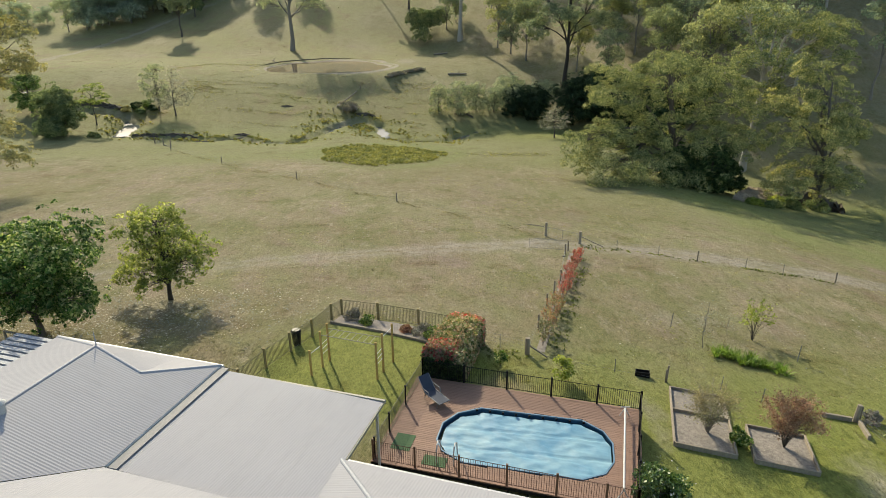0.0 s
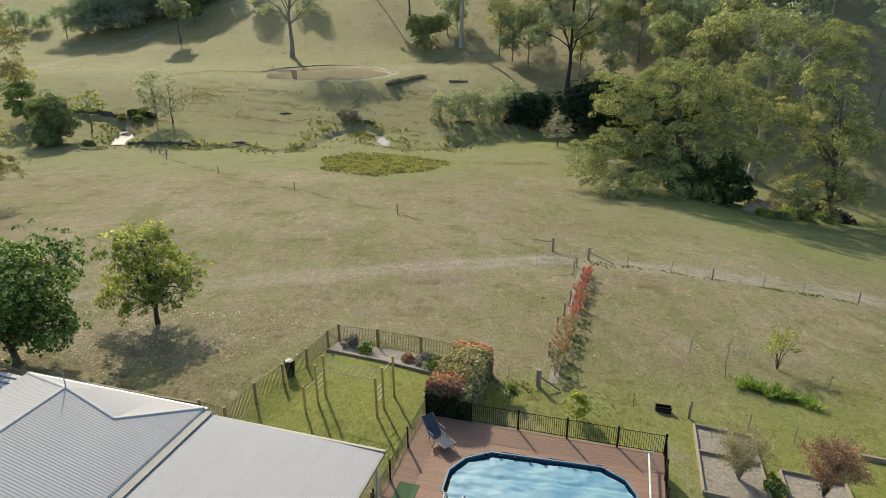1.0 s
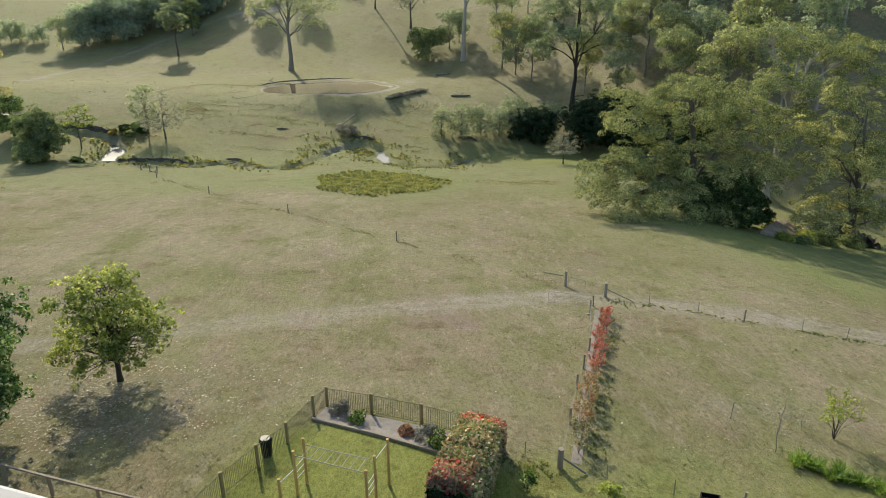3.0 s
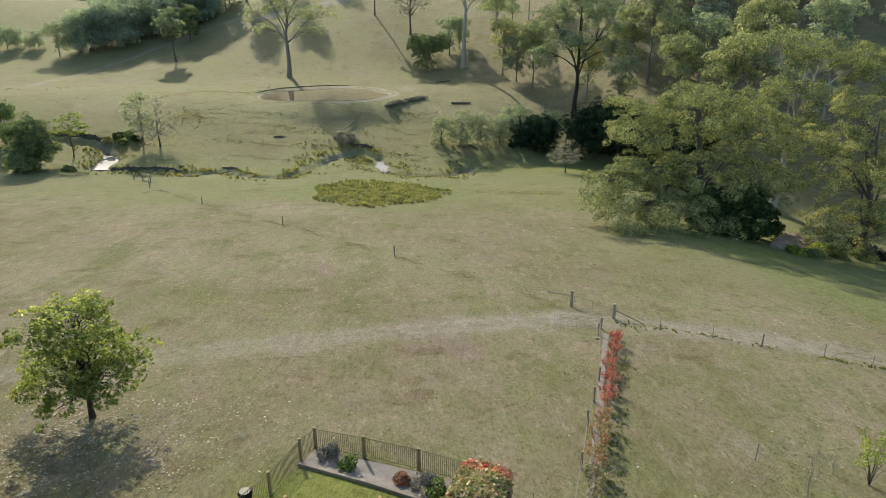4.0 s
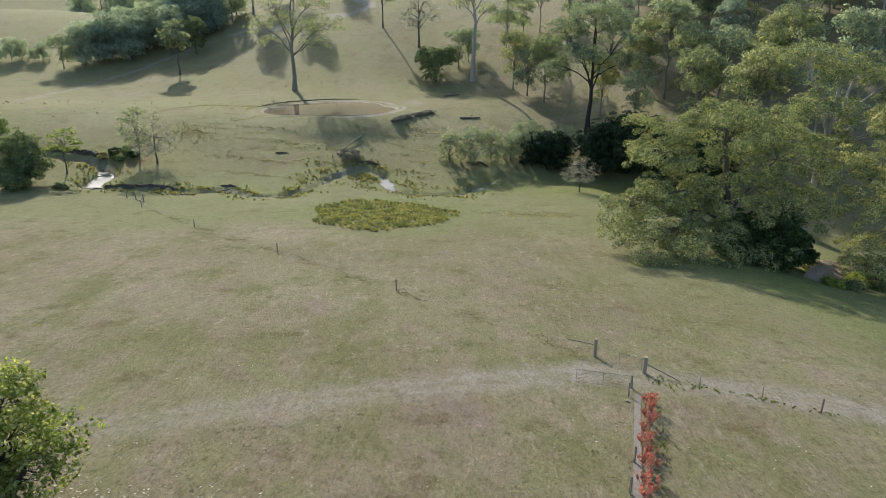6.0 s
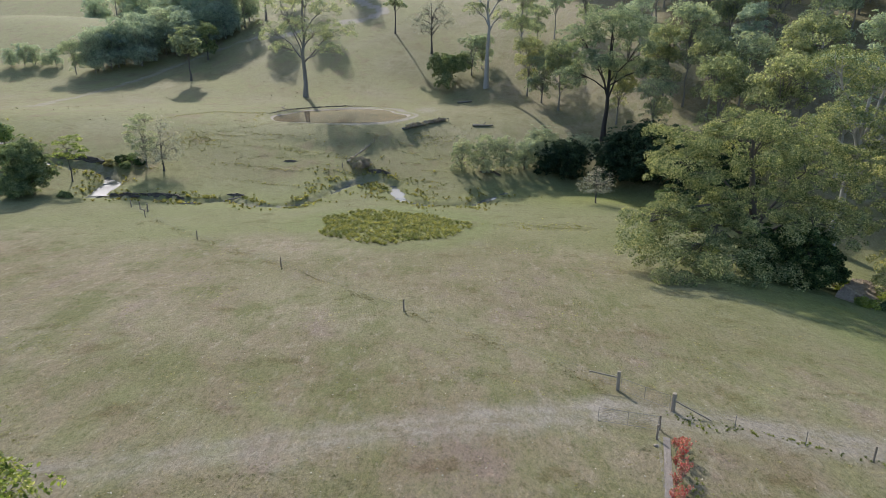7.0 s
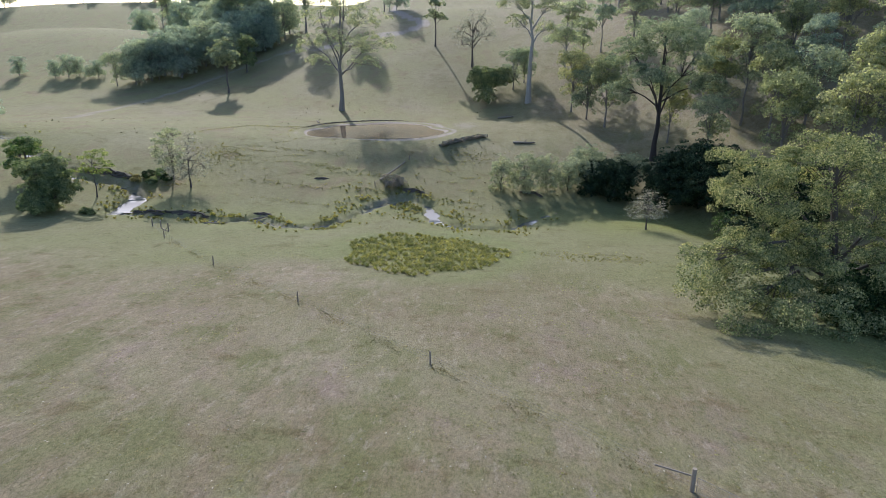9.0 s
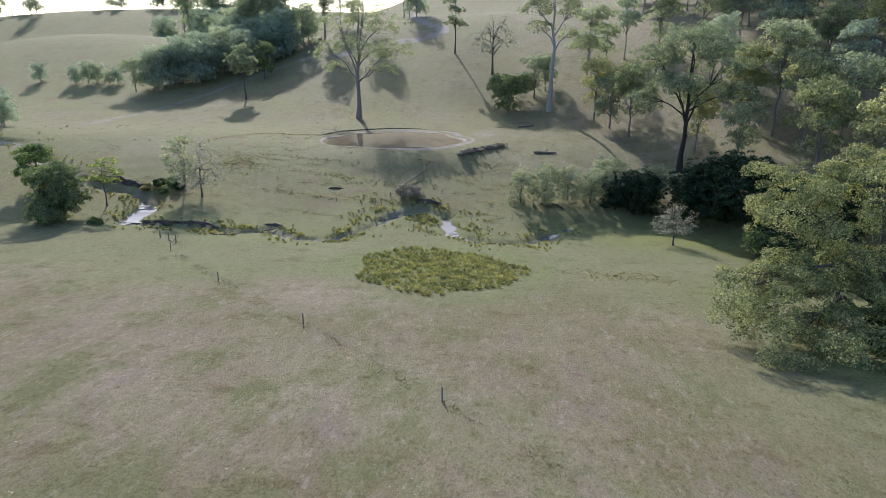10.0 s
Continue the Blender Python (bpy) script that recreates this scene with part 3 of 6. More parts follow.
def make_ground():
    xs = axis((-1400, -400, 60), (-400, -200, 12), (-200, -100, 3), (-100, 75, 0.8), (75, 130, 2), (130, 300, 8), (300, 1400, 60))
    ys = axis((-400, -40, 30), (-40, 15, 3), (15, 190, 0.8), (190, 300, 1.4), (300, 460, 5), (460, 1000, 25), (1000, 2600, 100))
    gx, gy = np.meshgrid(xs, ys)
    z = ground_z(gx, gy)
    nx, ny = len(xs), len(ys)
    b = Build()
    b.v, b.n = [np.stack([gx, gy, z], -1).reshape(-1, 3)], nx * ny
    i = (np.arange(ny - 1)[:, None] * nx + np.arange(nx - 1)[None]).reshape(-1)
    b.f = [np.stack([i, i + 1, i + nx + 1, i + nx], -1)]
    me = b.mesh("ground", True)
    u = gy - creek_y(gx, gy)
    wob = np.sin(gx * 0.13 + 2 * np.sin(gy * 0.07)) * np.cos(gy * 0.11 + np.sin(gx * 0.05))
    green = 0.12 + 0.15 * wob
    green += 0.6 * sm(-50, -30, u + 6 * wob + 0.9 * np.clip(gx, 0, 45)) * (1 - 0.6 * sm(6, 22, u)) * (1 - sm(40, 90, u)) + 0.12 * sm(40, 90, u) * (1 - sm(-10, 60, gx))
    green += 0.45 * sm(0, 8, gx) * (1 - sm(34, 46, gy)) + 0.3 * (1 - sm(26, 34, gy))
    lawn = (1 - sm(0.75, 1.05, np.hypot((gx + 4.5) / 8, (gy - 34.5) / 7)))
    lush = 0.25 * sm(12, 18, gx) * (1 - sm(26, 33, gy)) + 0.9 * lawn + 0.7 * sm(1, 5, gx + 3 * wob) * (1 - sm(31, 42, gy + 3 * wob)) * (1 - sm(40, 60, gx))
    lush += 0.2 * (1 - sm(3, 10, line_gap(gx, gy, CREEK))) + 0.6 * (1 - sm(0.85, 1.0, np.hypot((gx + 13.5) / 13.2, (gy - 135.5) / 15)))
    d = line_gap(gx, gy, TRACK)
    wheel = np.exp(-((d - 0.85) / 0.45) ** 2)
    bare = 0.2 * wheel + (0.24 + 0.12 * sm(-15, 5, gx)) * (1 - sm(1.2, 4.5, d)) + (0.4 + 0.55 * sm(-110, -80, gx)) * (1 - sm(1.2, 3.2, line_gap(gx, gy, FAR_TRACK)))
    r = pond_r(gx, gy)
    bare += (0.32 + 0.33 * sm(-60, -20, gx) + 0.25 * wob) * np.exp(-((r - 1.05 - 0.03 * wob) / (0.03 + 0.03 * np.clip(wob, 0, 1))) ** 2) + 0.4 * np.exp(-((gx + 13) / 5) ** 2 - ((gy - 236) / 10) ** 2)
    bare += (0.22 + 0.2 * wob) * (1 - sm(1.2, 2.6, line_gap(gx, gy, CREEK))) * (1 - sm(4, 9, gx)) + 0.32 * np.exp(-((gx + 22.5) / 4) ** 2 - ((gy - 44) / 3.5) ** 2)
    bare += 0.3 * np.exp(-((gx - 20) / 4) ** 2 - ((gy - 45) / 2) ** 2) + 0.22 * sm(-20, 60, gx) * sm(26, 50, u)
    bare += 0.45 * np.exp(-((gx - 21.7) / 1.3) ** 2 - ((gy - 24.5) / 3.5) ** 2) + 0.35 * np.exp(-((gx - 12.2) / 0.9) ** 2 - ((gy - 29) / 3.5) ** 2)
    # Paler cover painted on to lift the slope facing away from the sun.
    bare += 0.10 * sm(8, 16, u) * (1 - sm(45, 70, u)) * (1 - sm(5, 30, gx))
    pale = (0.85 + 0.3 * wob) * sm(4, 14, u + 2 * wob) * (1 - sm(26, 44, u) * (1 - 0.4 * sm(75, 110, u))) * (1 - sm(0, 22, gx) * (1 - 0.5 * sm(30, 60, u)))
    pale = np.maximum(pale, (0.7 + 0.4 * wob) * sm(30, 50, u) * (1 - sm(-25, 25, gx)) * (1 - sm(1.0, 1.2, 2.05 - r) * 0.4))
    # First term tones down the sunlit flat with darker green cover.
    green += 0.3 * sm(26, 44, u) * (1 - sm(70, 110, u)) * (1 - sm(-30, 10, gx)) + 0.5 * sm(110, 150, u) * (1 - sm(-190, -140, gx))
    green += 0.35 * sm(8, 26, gx) * sm(60, 75, gy) * (1 - sm(110, 125, gy))
    green += 0.5 * np.exp(-(np.abs(np.hypot((gx + 13.5) / 13.2, (gy - 135.5) / 15) - 1.15) / 0.25) ** 2)
    # First term puts the green of the hedge's shadow into the grass.
    lush += 0.8 * np.exp(-((gx - 3.4) / 1.6) ** 2 - ((gy - 35.2) / 2.2) ** 2) + 0.5 * np.exp(-((gx - 46) / 12) ** 2 - ((gy - 101) / 7) ** 2)
    # Brighter grass painted in to offset the heavy shadow before the scrub.
    lush += 0.6 * np.exp(-((gx - 32) / 16) ** 2 - ((gy - 172) / 9) ** 2)
    green += 0.5 * np.exp(-((gx - 42) / 14) ** 2 - ((gy - 104) / 12) ** 2)
    mottle = np.sin(gx * 0.62 + 1.4 * np.sin(gy * 0.41)) * np.cos(gy * 0.53 + 1.2 * np.sin(gx * 0.37)) + 0.6 * np.sin(gx * 1.3 + gy * 0.9 + 1.5 * np.sin(gy * 0.8))
    near = sm(-45, -35, gx) * (1 - sm(70, 95, gy)) * (1 - lawn)
    green += 0.28 * mottle * near
    bare += 0.16 * np.clip(-mottle - 0.35, 0, 1) * near
    col = np.stack([np.clip(v, 0, 1) for v in (green, bare, lush, pale)], -1)
    at = me.color_attributes.new("cover", "FLOAT_COLOR", "POINT")
    at.data.foreach_set("color", col.astype(np.float32).ravel())
    return tagged(finish("ground", me, PASTURE, None), "rolling dry pasture falling to a creek", "ground", kind="structure")


make_ground()

WATER = water_material("creek water", (0.10, 0.11, 0.10), 0.06)
MUDDY = water_material("muddy pond water", (0.20, 0.145, 0.08), 0.05)
PALE_RIM = worn("pale shore rim", (0.17, 0.14, 0.10), (0.36, 0.32, 0.26), 0.7, scale=0.5, fine=4.0, bump=0.5, depth=0.05)
PALE_RIM.node_tree.nodes["Principled BSDF"].inputs["Specular IOR Level"].default_value = 0.05


def make_water():
    b = Build()
    line = []
    for (ax, ay), (bx, by) in zip(CREEK[1:22], CREEK[2:23]):
        n = max(2, int(math.hypot(bx - ax, by - ay) / 1.5))
        line += [(ax + (bx - ax) * k / n, ay + (by - ay) * k / n) for k in range(n)]
    pts = np.array(line)
    side = np.gradient(pts, axis=0)
    side = np.stack([-side[:, 1], side[:, 0]], -1) / (np.linalg.norm(side, axis=1, keepdims=True) + 1e-9)
    z = base(pts[:, 0], pts[:, 1])
    z = np.convolve(np.pad(z, 4, mode="edge"), np.ones(9) / 9, "valid") - 1.02
    half = np.where(pts[:, :1] < -118, 3.6, 3.0)
    left, right = pts + side * half, pts - side * half
    v = [(*p, h) for p, h in zip(left, z)] + [(*p, h) for p, h in zip(right, z)]
    n = len(pts)
    ob = raw("creek_water", v, [(i, i + 1, n + i + 1, n + i) for i in range(n - 1)], WATER)
    tagged(ob, "narrow winding creek of still shining water", "water", kind="structure")
    a = np.arange(64) * 2 * np.pi / 64
    c, s = math.cos(POND_TURN), math.sin(POND_TURN)
    px, py = 23.2 * np.cos(a), 22.2 * np.sin(a)
    ob = raw("pond_water", [(POND[0] + x * c - y * s, POND[1] + x * s + y * c, POND_Z - 0.12) for x, y in zip(px, py)], [tuple(range(64))], MUDDY)
    tagged(ob, "brown muddy farm dam water with pale rim", "pond", kind="structure")


make_water()


def pond_at(turn, r):
    f = r - 0.05 * math.sin(3 * turn + 1) - 0.035 * math.sin(5 * turn) - 0.02 * math.sin(8 * turn)
    a, b = 21.5 * f * math.cos(turn), 20.5 * f * math.sin(turn)
    c, s = math.cos(POND_TURN), math.sin(POND_TURN)
    return POND[0] + a * c - b * s, POND[1] + a * s + b * c


def pond_rim():
    """A broken pale ring between the water and the grass."""
    v, n = [], 220
    for k in range(n):
        turn = 2 * math.pi * k / n
        wide = 0.004 + 0.055 * max(0.0, noise.noise(Vector((3 * math.cos(turn), 3 * math.sin(turn), 0.4))) + 0.25) * (1.4 if math.cos(turn) > 0 else 0.8)
        wide += 0.01 * noise.noise(Vector((20 * math.cos(turn), 20 * math.sin(turn), 2)))
        for r in (0.905, 0.93 + wide * 0.4, 0.93 + wide):
            x, y = pond_at(turn, r)
            v.append((x, y, max(gz(x, y), POND_Z - 0.12) + (0.05 if r > 0.91 else 0.02)))
    f = [(3 * k + j, 3 * ((k + 1) % n) + j, 3 * ((k + 1) % n) + j + 1, 3 * k + j + 1) for k in range(n) for j in (0, 1)]
    tagged(raw("pond_rim", v, f, PALE_RIM, smooth=True), "pale shore rim round the edge of the dam", "mud", kind="structure")


pond_rim()


# house
def house_frame():
    return Matrix.Translation((-11.3, 27.3, 0)) @ Matrix.Rotation(radians(-17), 4, "Z")


def roof_metal(name, along):
    """White sheet roofing with ribs along one way of the house."""
    m, t, p = material(name, 0.6)
    p.inputs["Specular IOR Level"].default_value = 0.1
    big = noisy(t, 0.5, 3.0)
    streaks = noisy(t, 1.2, 4.0, 0.6, "Object", (0.3, 3, 1) if along == "x" else (3, 0.3, 1))
    c = mix(t, big, (0.285, 0.284, 0.305), (0.322, 0.318, 0.336))
    c = mix(t, ramp(t, streaks, [(0.5, (0, 0, 0)), (0.8, (0.3, 0.3, 0.3))]), c, (0.225, 0.225, 0.23))
    t.links.new(c, p.inputs["Base Color"])
    return m


VALLEY = worn("grey valley metal", (0.20, 0.197, 0.20), (0.27, 0.265, 0.265), 0.7, scale=2.0, fine=20.0, bump=0.1)
ROOF_X, ROOF_Y = roof_metal("white roof sheet along", "x"), roof_metal("white roof sheet across", "y")
WALL = worn("cream weatherboard", (0.418, 0.395, 0.342), (0.494, 0.471, 0.418), 0.7, scale=1.0, fine=12.0, bump=0.2)


def sheet(name, corners, run, mat, parent, pitch=0.13, rise=0.0035, label=""):
    """A ribbed metal sheet over a convex outline; run: way of the ribs in plan."""
    bm = bmesh.new()
    face = bm.faces.new([bm.verts.new(c) for c in corners])
    face.normal_update()
    normal = face.normal.copy() if face.normal.z > 0 else -face.normal
    cross = Vector((-run[1], run[0], 0)).normalized()
    spans = [Vector(c).dot(cross) for c in corners]
    n = int((max(spans) - min(spans)) / (pitch / 4))
    for k in range(1, n):
        at = min(spans) + k * pitch / 4
        bmesh.ops.bisect_plane(bm, geom=bm.verts[:] + bm.edges[:] + bm.faces[:], plane_co=cross * at, plane_no=cross)
    for v in bm.verts:
        k = (v.co.dot(cross) - min(spans)) / pitch
        v.co += normal * rise * math.cos(2 * math.pi * k)
    return part(name, bm, mat, parent, label)


def make_house():
    top = thing("house", "single-storey farmhouse with white ribbed metal roofs", "house")
    top.matrix_world = house_frame()
    e = 3.94
    corner, gab, peak, low = (0, 0.15, e), (-2.55, -2.4, 4.63), (-5.4, -2.0, 5.4), (-5.4, -12.9, 5.4)
    sheet("roof", [corner, gab, peak, low, (-2.5, -10.0, 4.62), (0, -7.55, e)], (1, 0), ROOF_X, top)
    sheet("roof", [corner, (-10.4, 0.15, 3.9), peak, gab], (0, 1), ROOF_Y, top)
    sheet("roof", [peak, (-10.4, 0.15, 3.9), (-10.9, -12.9, 3.9), low], (1, 0), ROOF_X, top)
    sheet("roof", [(0.05, 0.0, 3.78), (8.85, 0.0, 3.6), (8.85, -4.2, 3.62), (8.85, -7.45, 3.64), (0.05, -7.45, 3.8)], (0.1, 1), ROOF_Y, top, 0.12, 0.004)
    sheet("roof", [(0, -7.6, e), (8.6, -7.6, e), (8.6, -13.4, 5.5), (-5.4, -13.4, 5.5), (-2.6, -10.1, 4.62)], (0, 1), ROOF_Y, top)
    sheet("roof", [(8.7, -4.15, 3.62), (17.5, -4.15, 3.62), (17.5, -9.0, 4.95), (13.55, -9.0, 4.95)], (0, 1), ROOF_Y, top)
    sheet("roof", [(8.7, -4.15, 3.62), (13.55, -9.0, 4.95), (13.55, -14.0, 4.95), (8.7, -14.0, 3.62)], (1, 0), ROOF_X, top)
    # caps along ridges and hips
    for a, b in ((corner, gab), (gab, peak), (peak, low), ((8.7, -4.15, 3.62), (13.55, -9.0, 4.95)), (peak, (-10.4, 0.15, 3.9))):
        part("ridge_cap", rodded((Vector(a) + Vector((0, 0, -0.075)), Vector(b) + Vector((0, 0, -0.075)), 0.12), n=16), ROOF, top)
    # gutters and fascias
    part("gutter", boxed((0.0, -7.5, 3.8), (0.5, 0.1, 3.86), bevel=0.02), VALLEY, top, "grey metal valley gutter")
    for lo, hi in (((0.1, 0.0, 3.5), (8.95, 0.16, 3.66)), ((8.85, -4.1, 3.48), (8.93, 0.0, 3.6))):
        part("fascia", boxed(lo, hi, bevel=0.02), CREAM, top, "cream painted fascia")
    for lo, hi in (((-0.1, -7.5, 3.74), (0.04, 0.2, 3.92)), ((-10.5, 0.15, 3.72), (0.1, 0.31, 3.88)), ((8.7, -4.13, 3.42), (17.5, -3.98, 3.56))):
        part("gutter", boxed(lo, hi, bevel=0.02), WHITE, top, "white metal gutter")
    for lo, hi in (((-10.2, -12.6, -2.0), (-0.5, -12.4, 3.7)), ((-10.2, -12.6, -2.0), (-10.0, -0.5, 3.7)), ((-10.2, -0.7, -2.0), (-0.5, -0.5, 3.7)), ((-0.7, -12.6, -2.0), (-0.5, -0.5, 3.7)), ((9.2, -13.6, -2.0), (9.4, -4.8, 3.5)), ((9.2, -5.0, -2.0), (17.0, -4.8, 3.5))):
        part("wall", boxed(lo, hi), WALL, top)
    for x, y in ((8.6, -0.2), (8.6, -4.0), (4.4, -0.2)):
        part("post", boxed((x - 0.05, y - 0.05, -1.6), (x + 0.05, y + 0.05, 3.55)), WHITE, top)
    # flue on the ridge
    flue = part("flue", rodded(((-5.15, -7.35, 5.0), (-5.15, -7.35, 5.75), 0.22), n=16), WHITE, top, "white round roof flue")
    part("cap", rodded(((-5.15, -7.35, 5.75), (-5.15, -7.35, 5.88), 0.3, 0.16), n=16), WHITE, flue)
    part("spike", rodded(((-5.4, -1.95, 5.3), (-5.4, -1.95, 6.15), 0.03, 0.015)), ROOF, top)
    # slatted awning at the far end
    awning = part("awning", boxed((-13.6, -7.5, 3.42), (-10.7, 0.3, 3.46)), WHITE, top, "white slatted awning")
    for k in range(19):
        y = -7.4 + k * 0.41
        part("slat", boxed((-13.55, y, 3.5), (-10.75, y + 0.26, 3.56)), ROOF, awning)


make_house()


# fences
def panel_fence(name, label, points, post, infill, height, group, post_r=0.05, square=True, step=0.11, lift=0.06, levels=None):
    """Posts with a picketed panel between each pair, on the ground or at given levels."""
    top = thing(name, label, "fence", (0, 0, 0), group)
    zs = [gz(*p) if levels is None else levels for p in points]
    for (x, y), z in zip(points, zs):
        bm = boxed((x - post_r, y - post_r, z - 0.3), (x + post_r, y + post_r, z + height), bevel=post_r * 0.2) if square else rodded(((x, y, z - 0.3), (x, y, z + height), post_r), n=10)
        part("post", bm, post, top)
    for (a, az), (b, bz) in zip(zip(points, zs), zip(points[1:], zs[1:])):
        p, q = Vector((*a, az)), Vector((*b, bz))
        d = (q - p).normalized()
        for up in (height - 0.12, lift + 0.04):
            rail = rodded((p + d * post_r + Vector((0, 0, up)), q - d * post_r + Vector((0, 0, up)), 0.02), n=4)
            part("rail", rail, infill, top)
        n = max(2, int((q - p).length / step))
        bm = bmesh.new()
        for k in range(1, n):
            m = p.lerp(q, k / n)
            rod(bm, m + Vector((0, 0, lift)), m + Vector((0, 0, height - 0.1)), 0.011, 0.011, 4)
        part("infill", bm, infill, top, kind="stuff")
    return top


def frame_at(ox, oy, turn):
    m = Matrix.Translation((ox, oy, 0)) @ Matrix.Rotation(radians(turn), 4, "Z")
    return lambda a, b, z=0.0: tuple(m @ Vector((a, b, z)))


deck_at = frame_at(-1.3, 32.3, -15.5)


def on_deck(*ab):
    return [deck_at(a, b)[:2] for a, b in ab]


# pool
POOL_BLUE = worn("pool liner blue", (0.03, 0.11, 0.21), (0.05, 0.17, 0.30), 0.4, scale=2.0, fine=12.0, bump=0.1)

RIM_BLUE = worn("pool rim blue", (0.08, 0.19, 0.30), (0.13, 0.26, 0.38), 0.5, scale=2.0, fine=12.0, bump=0.1)


def cover_material():
    m, t, p = material("pool cover", 0.45)
    c = mix(t, ramp(t, noisy(t, 0.5, 4.0), [(0.35, (0, 0, 0)), (0.65, (1, 1, 1))]), (0.085, 0.235, 0.35), (0.19, 0.345, 0.42))
    t.links.new(c, p.inputs["Base Color"])
    bumped(t, p, noisy(t, 1.6, 5.0, 0.5, "Object", (1.0, 1.6, 1.0)), 0.3, 0.06)
    return m


COVER = cover_material()
POOL_OUT = [(-4.5, -0.8), (-4.05, -1.6), (-2.9, -2.25), (2.9, -2.35), (4.0, -1.75), (4.45, -0.8), (4.45, 0.6), (4.0, 1.5), (2.9, 2.25), (-2.6, 2.3), (-3.8, 1.6), (-4.45, 0.6)]
pool_at = frame_at(*deck_at(6.85, -4.25)[:2], -11.5)


def inset(shape, k):
    return [(x * (1 - k / 4.45), y * (1 - k / 2.3)) for x, y in shape]


def make_pool():
    top = thing("swimming_pool", "blue above-ground pool with a pale floating cover", "pool")
    n = len(POOL_OUT)
    rim = [pool_at(x, y, z) for s, z in ((POOL_OUT, -0.05), (POOL_OUT, 0.03), (inset(POOL_OUT, 0.07), 0.03), (inset(POOL_OUT, 0.07), -0.04)) for x, y in s]
    raw("rim", rim, [(r * n + i, r * n + (i + 1) % n, (r + 1) * n + (i + 1) % n, (r + 1) * n + i) for r in range(3) for i in range(n)], RIM_BLUE, top, "blue pool rim")
    wall = [pool_at(x, y, z) for z in (0.0, -1.2) for x, y in inset(POOL_OUT, 0.04)]
    raw("liner", wall, [(i, (i + 1) % n, n + (i + 1) % n, n + i) for i in range(n)] + [tuple(range(n, 2 * n))], POOL_BLUE, top, "blue pool liner")
    rng = np.random.default_rng(5)
    bm = bmesh.new()
    bm.faces.new([bm.verts.new((x + 0.05, y - 0.1, 0)) for x, y in inset(POOL_OUT, 0.19)])
    for k in range(1, 44):
        for co, no in ((Vector((-4.5 + 9 * k / 44, 0, 0)), Vector((1, 0, 0))), (Vector((0, -2.4 + 4.8 * k / 44, 0)), Vector((0, 1, 0)))):
            bmesh.ops.bisect_plane(bm, geom=bm.verts[:] + bm.edges[:] + bm.faces[:], plane_co=co, plane_no=no)
    for v in bm.verts:
        p = Vector((v.co.x * 0.9, v.co.y * 1.8, 0.3))
        fold = 0.05 * noise.noise(p) + 0.05 * noise.noise(p * 2.7) + 0.035 * abs(noise.noise(p * 4.1))
        seam = sum(-0.07 * math.exp(-((v.co.y - y - 0.05 * v.co.x) / 0.06) ** 2) for y in (-0.85, 0.7))
        w = pool_at(v.co.x, v.co.y, -0.12 + fold + seam)
        v.co = w
    for f in bm.faces:
        f.smooth = True
    part("cover", bm, COVER, top, "pale blue wrinkled solar cover")
    for x in (-4.1, -3.25):
        pts = [pool_at(x + (0.5 if k > 2 else 0) * 0.0, -1.75 + dy, z) for k, (dy, z) in enumerate(((-0.8, 0.02), (-0.8, 0.75), (-0.65, 0.98), (-0.35, 1.02), (0.05, 0.7), (0.3, -0.4)))]
        part("ladder_rail", pipe(pts, 0.035, 8), WHITE, top, "pale ladder rail")
    for k in range(9):
        a = -2.8 + k * 0.72
        part("clip", boxed((-0.06, -0.03, -0.12), (0.06, 0.03, 0.0), Matrix.Translation(pool_at(a, 2.05, 0.05))), DARK_POST, top)


def make_deck():
    top = thing("pool_deck", "red-brown timber decking round the pool", "deck")
    for lo, hi in (((-0.25, -7.75, -0.2), (1.9, 0, -0.065)), ((11.7, -7.75, -0.2), (12.6, 0, -0.065)), ((1.9, -1.3, -0.2), (11.7, 0, -0.065)), ((1.9, -7.75, -0.2), (11.7, -7.2, -0.065))):
        part("frame", boxed(lo, hi, Matrix.Translation((-1.3, 32.3, 0)) @ Matrix.Rotation(radians(-15.5), 4, "Z")), DARK_POST, top)
    me = {}
    hole = inset(POOL_OUT, 0.02)
    m = Matrix.Translation((-1.3, 32.3, 0)) @ Matrix.Rotation(radians(-15.5), 4, "Z")
    back = m.inverted()
    ring = [back @ Vector(pool_at(x, y)) for x, y in hole]
    for k in range(55):
        b0 = -7.72 + k * 0.14
        cuts = []
        for p, q in zip(ring, ring[1:] + ring[:1]):
            for y in (b0, b0 + 0.13):
                if (p.y - y) * (q.y - y) < 0:
                    cuts.append(p.x + (q.x - p.x) * (y - p.y) / (q.y - p.y))
            if b0 < p.y < b0 + 0.13:
                cuts.append(p.x)
        runs = [(-0.25, min(cuts)), (max(cuts), 12.6)] if cuts else [(-0.25, 12.6)]
        for a0, a1 in runs:
            part("plank", boxed((a0, b0, -0.06), (a1, b0 + 0.13, 0.0), m), DECK, top)
    for a in range(14):
        for b in (-7.6, -0.1):
            x, y, _ = deck_at(a * 0.95 - 0.1, b)
            g = gz(x, y)
            if g < -0.2:
                part("stump", boxed((x - 0.05, y - 0.05, g - 0.2), (x + 0.05, y + 0.05, -0.1)), DARK_POST, top)
    # skirting boards under the deck's edge
    for a0, a1, b0, b1 in ((-0.25, 12.6, -0.03, 0.02), (12.58, 12.63, -7.75, 0)):
        part("skirt", boxed((a0, b0, -1.3), (a1, b1, -0.07), m), DECK, top)


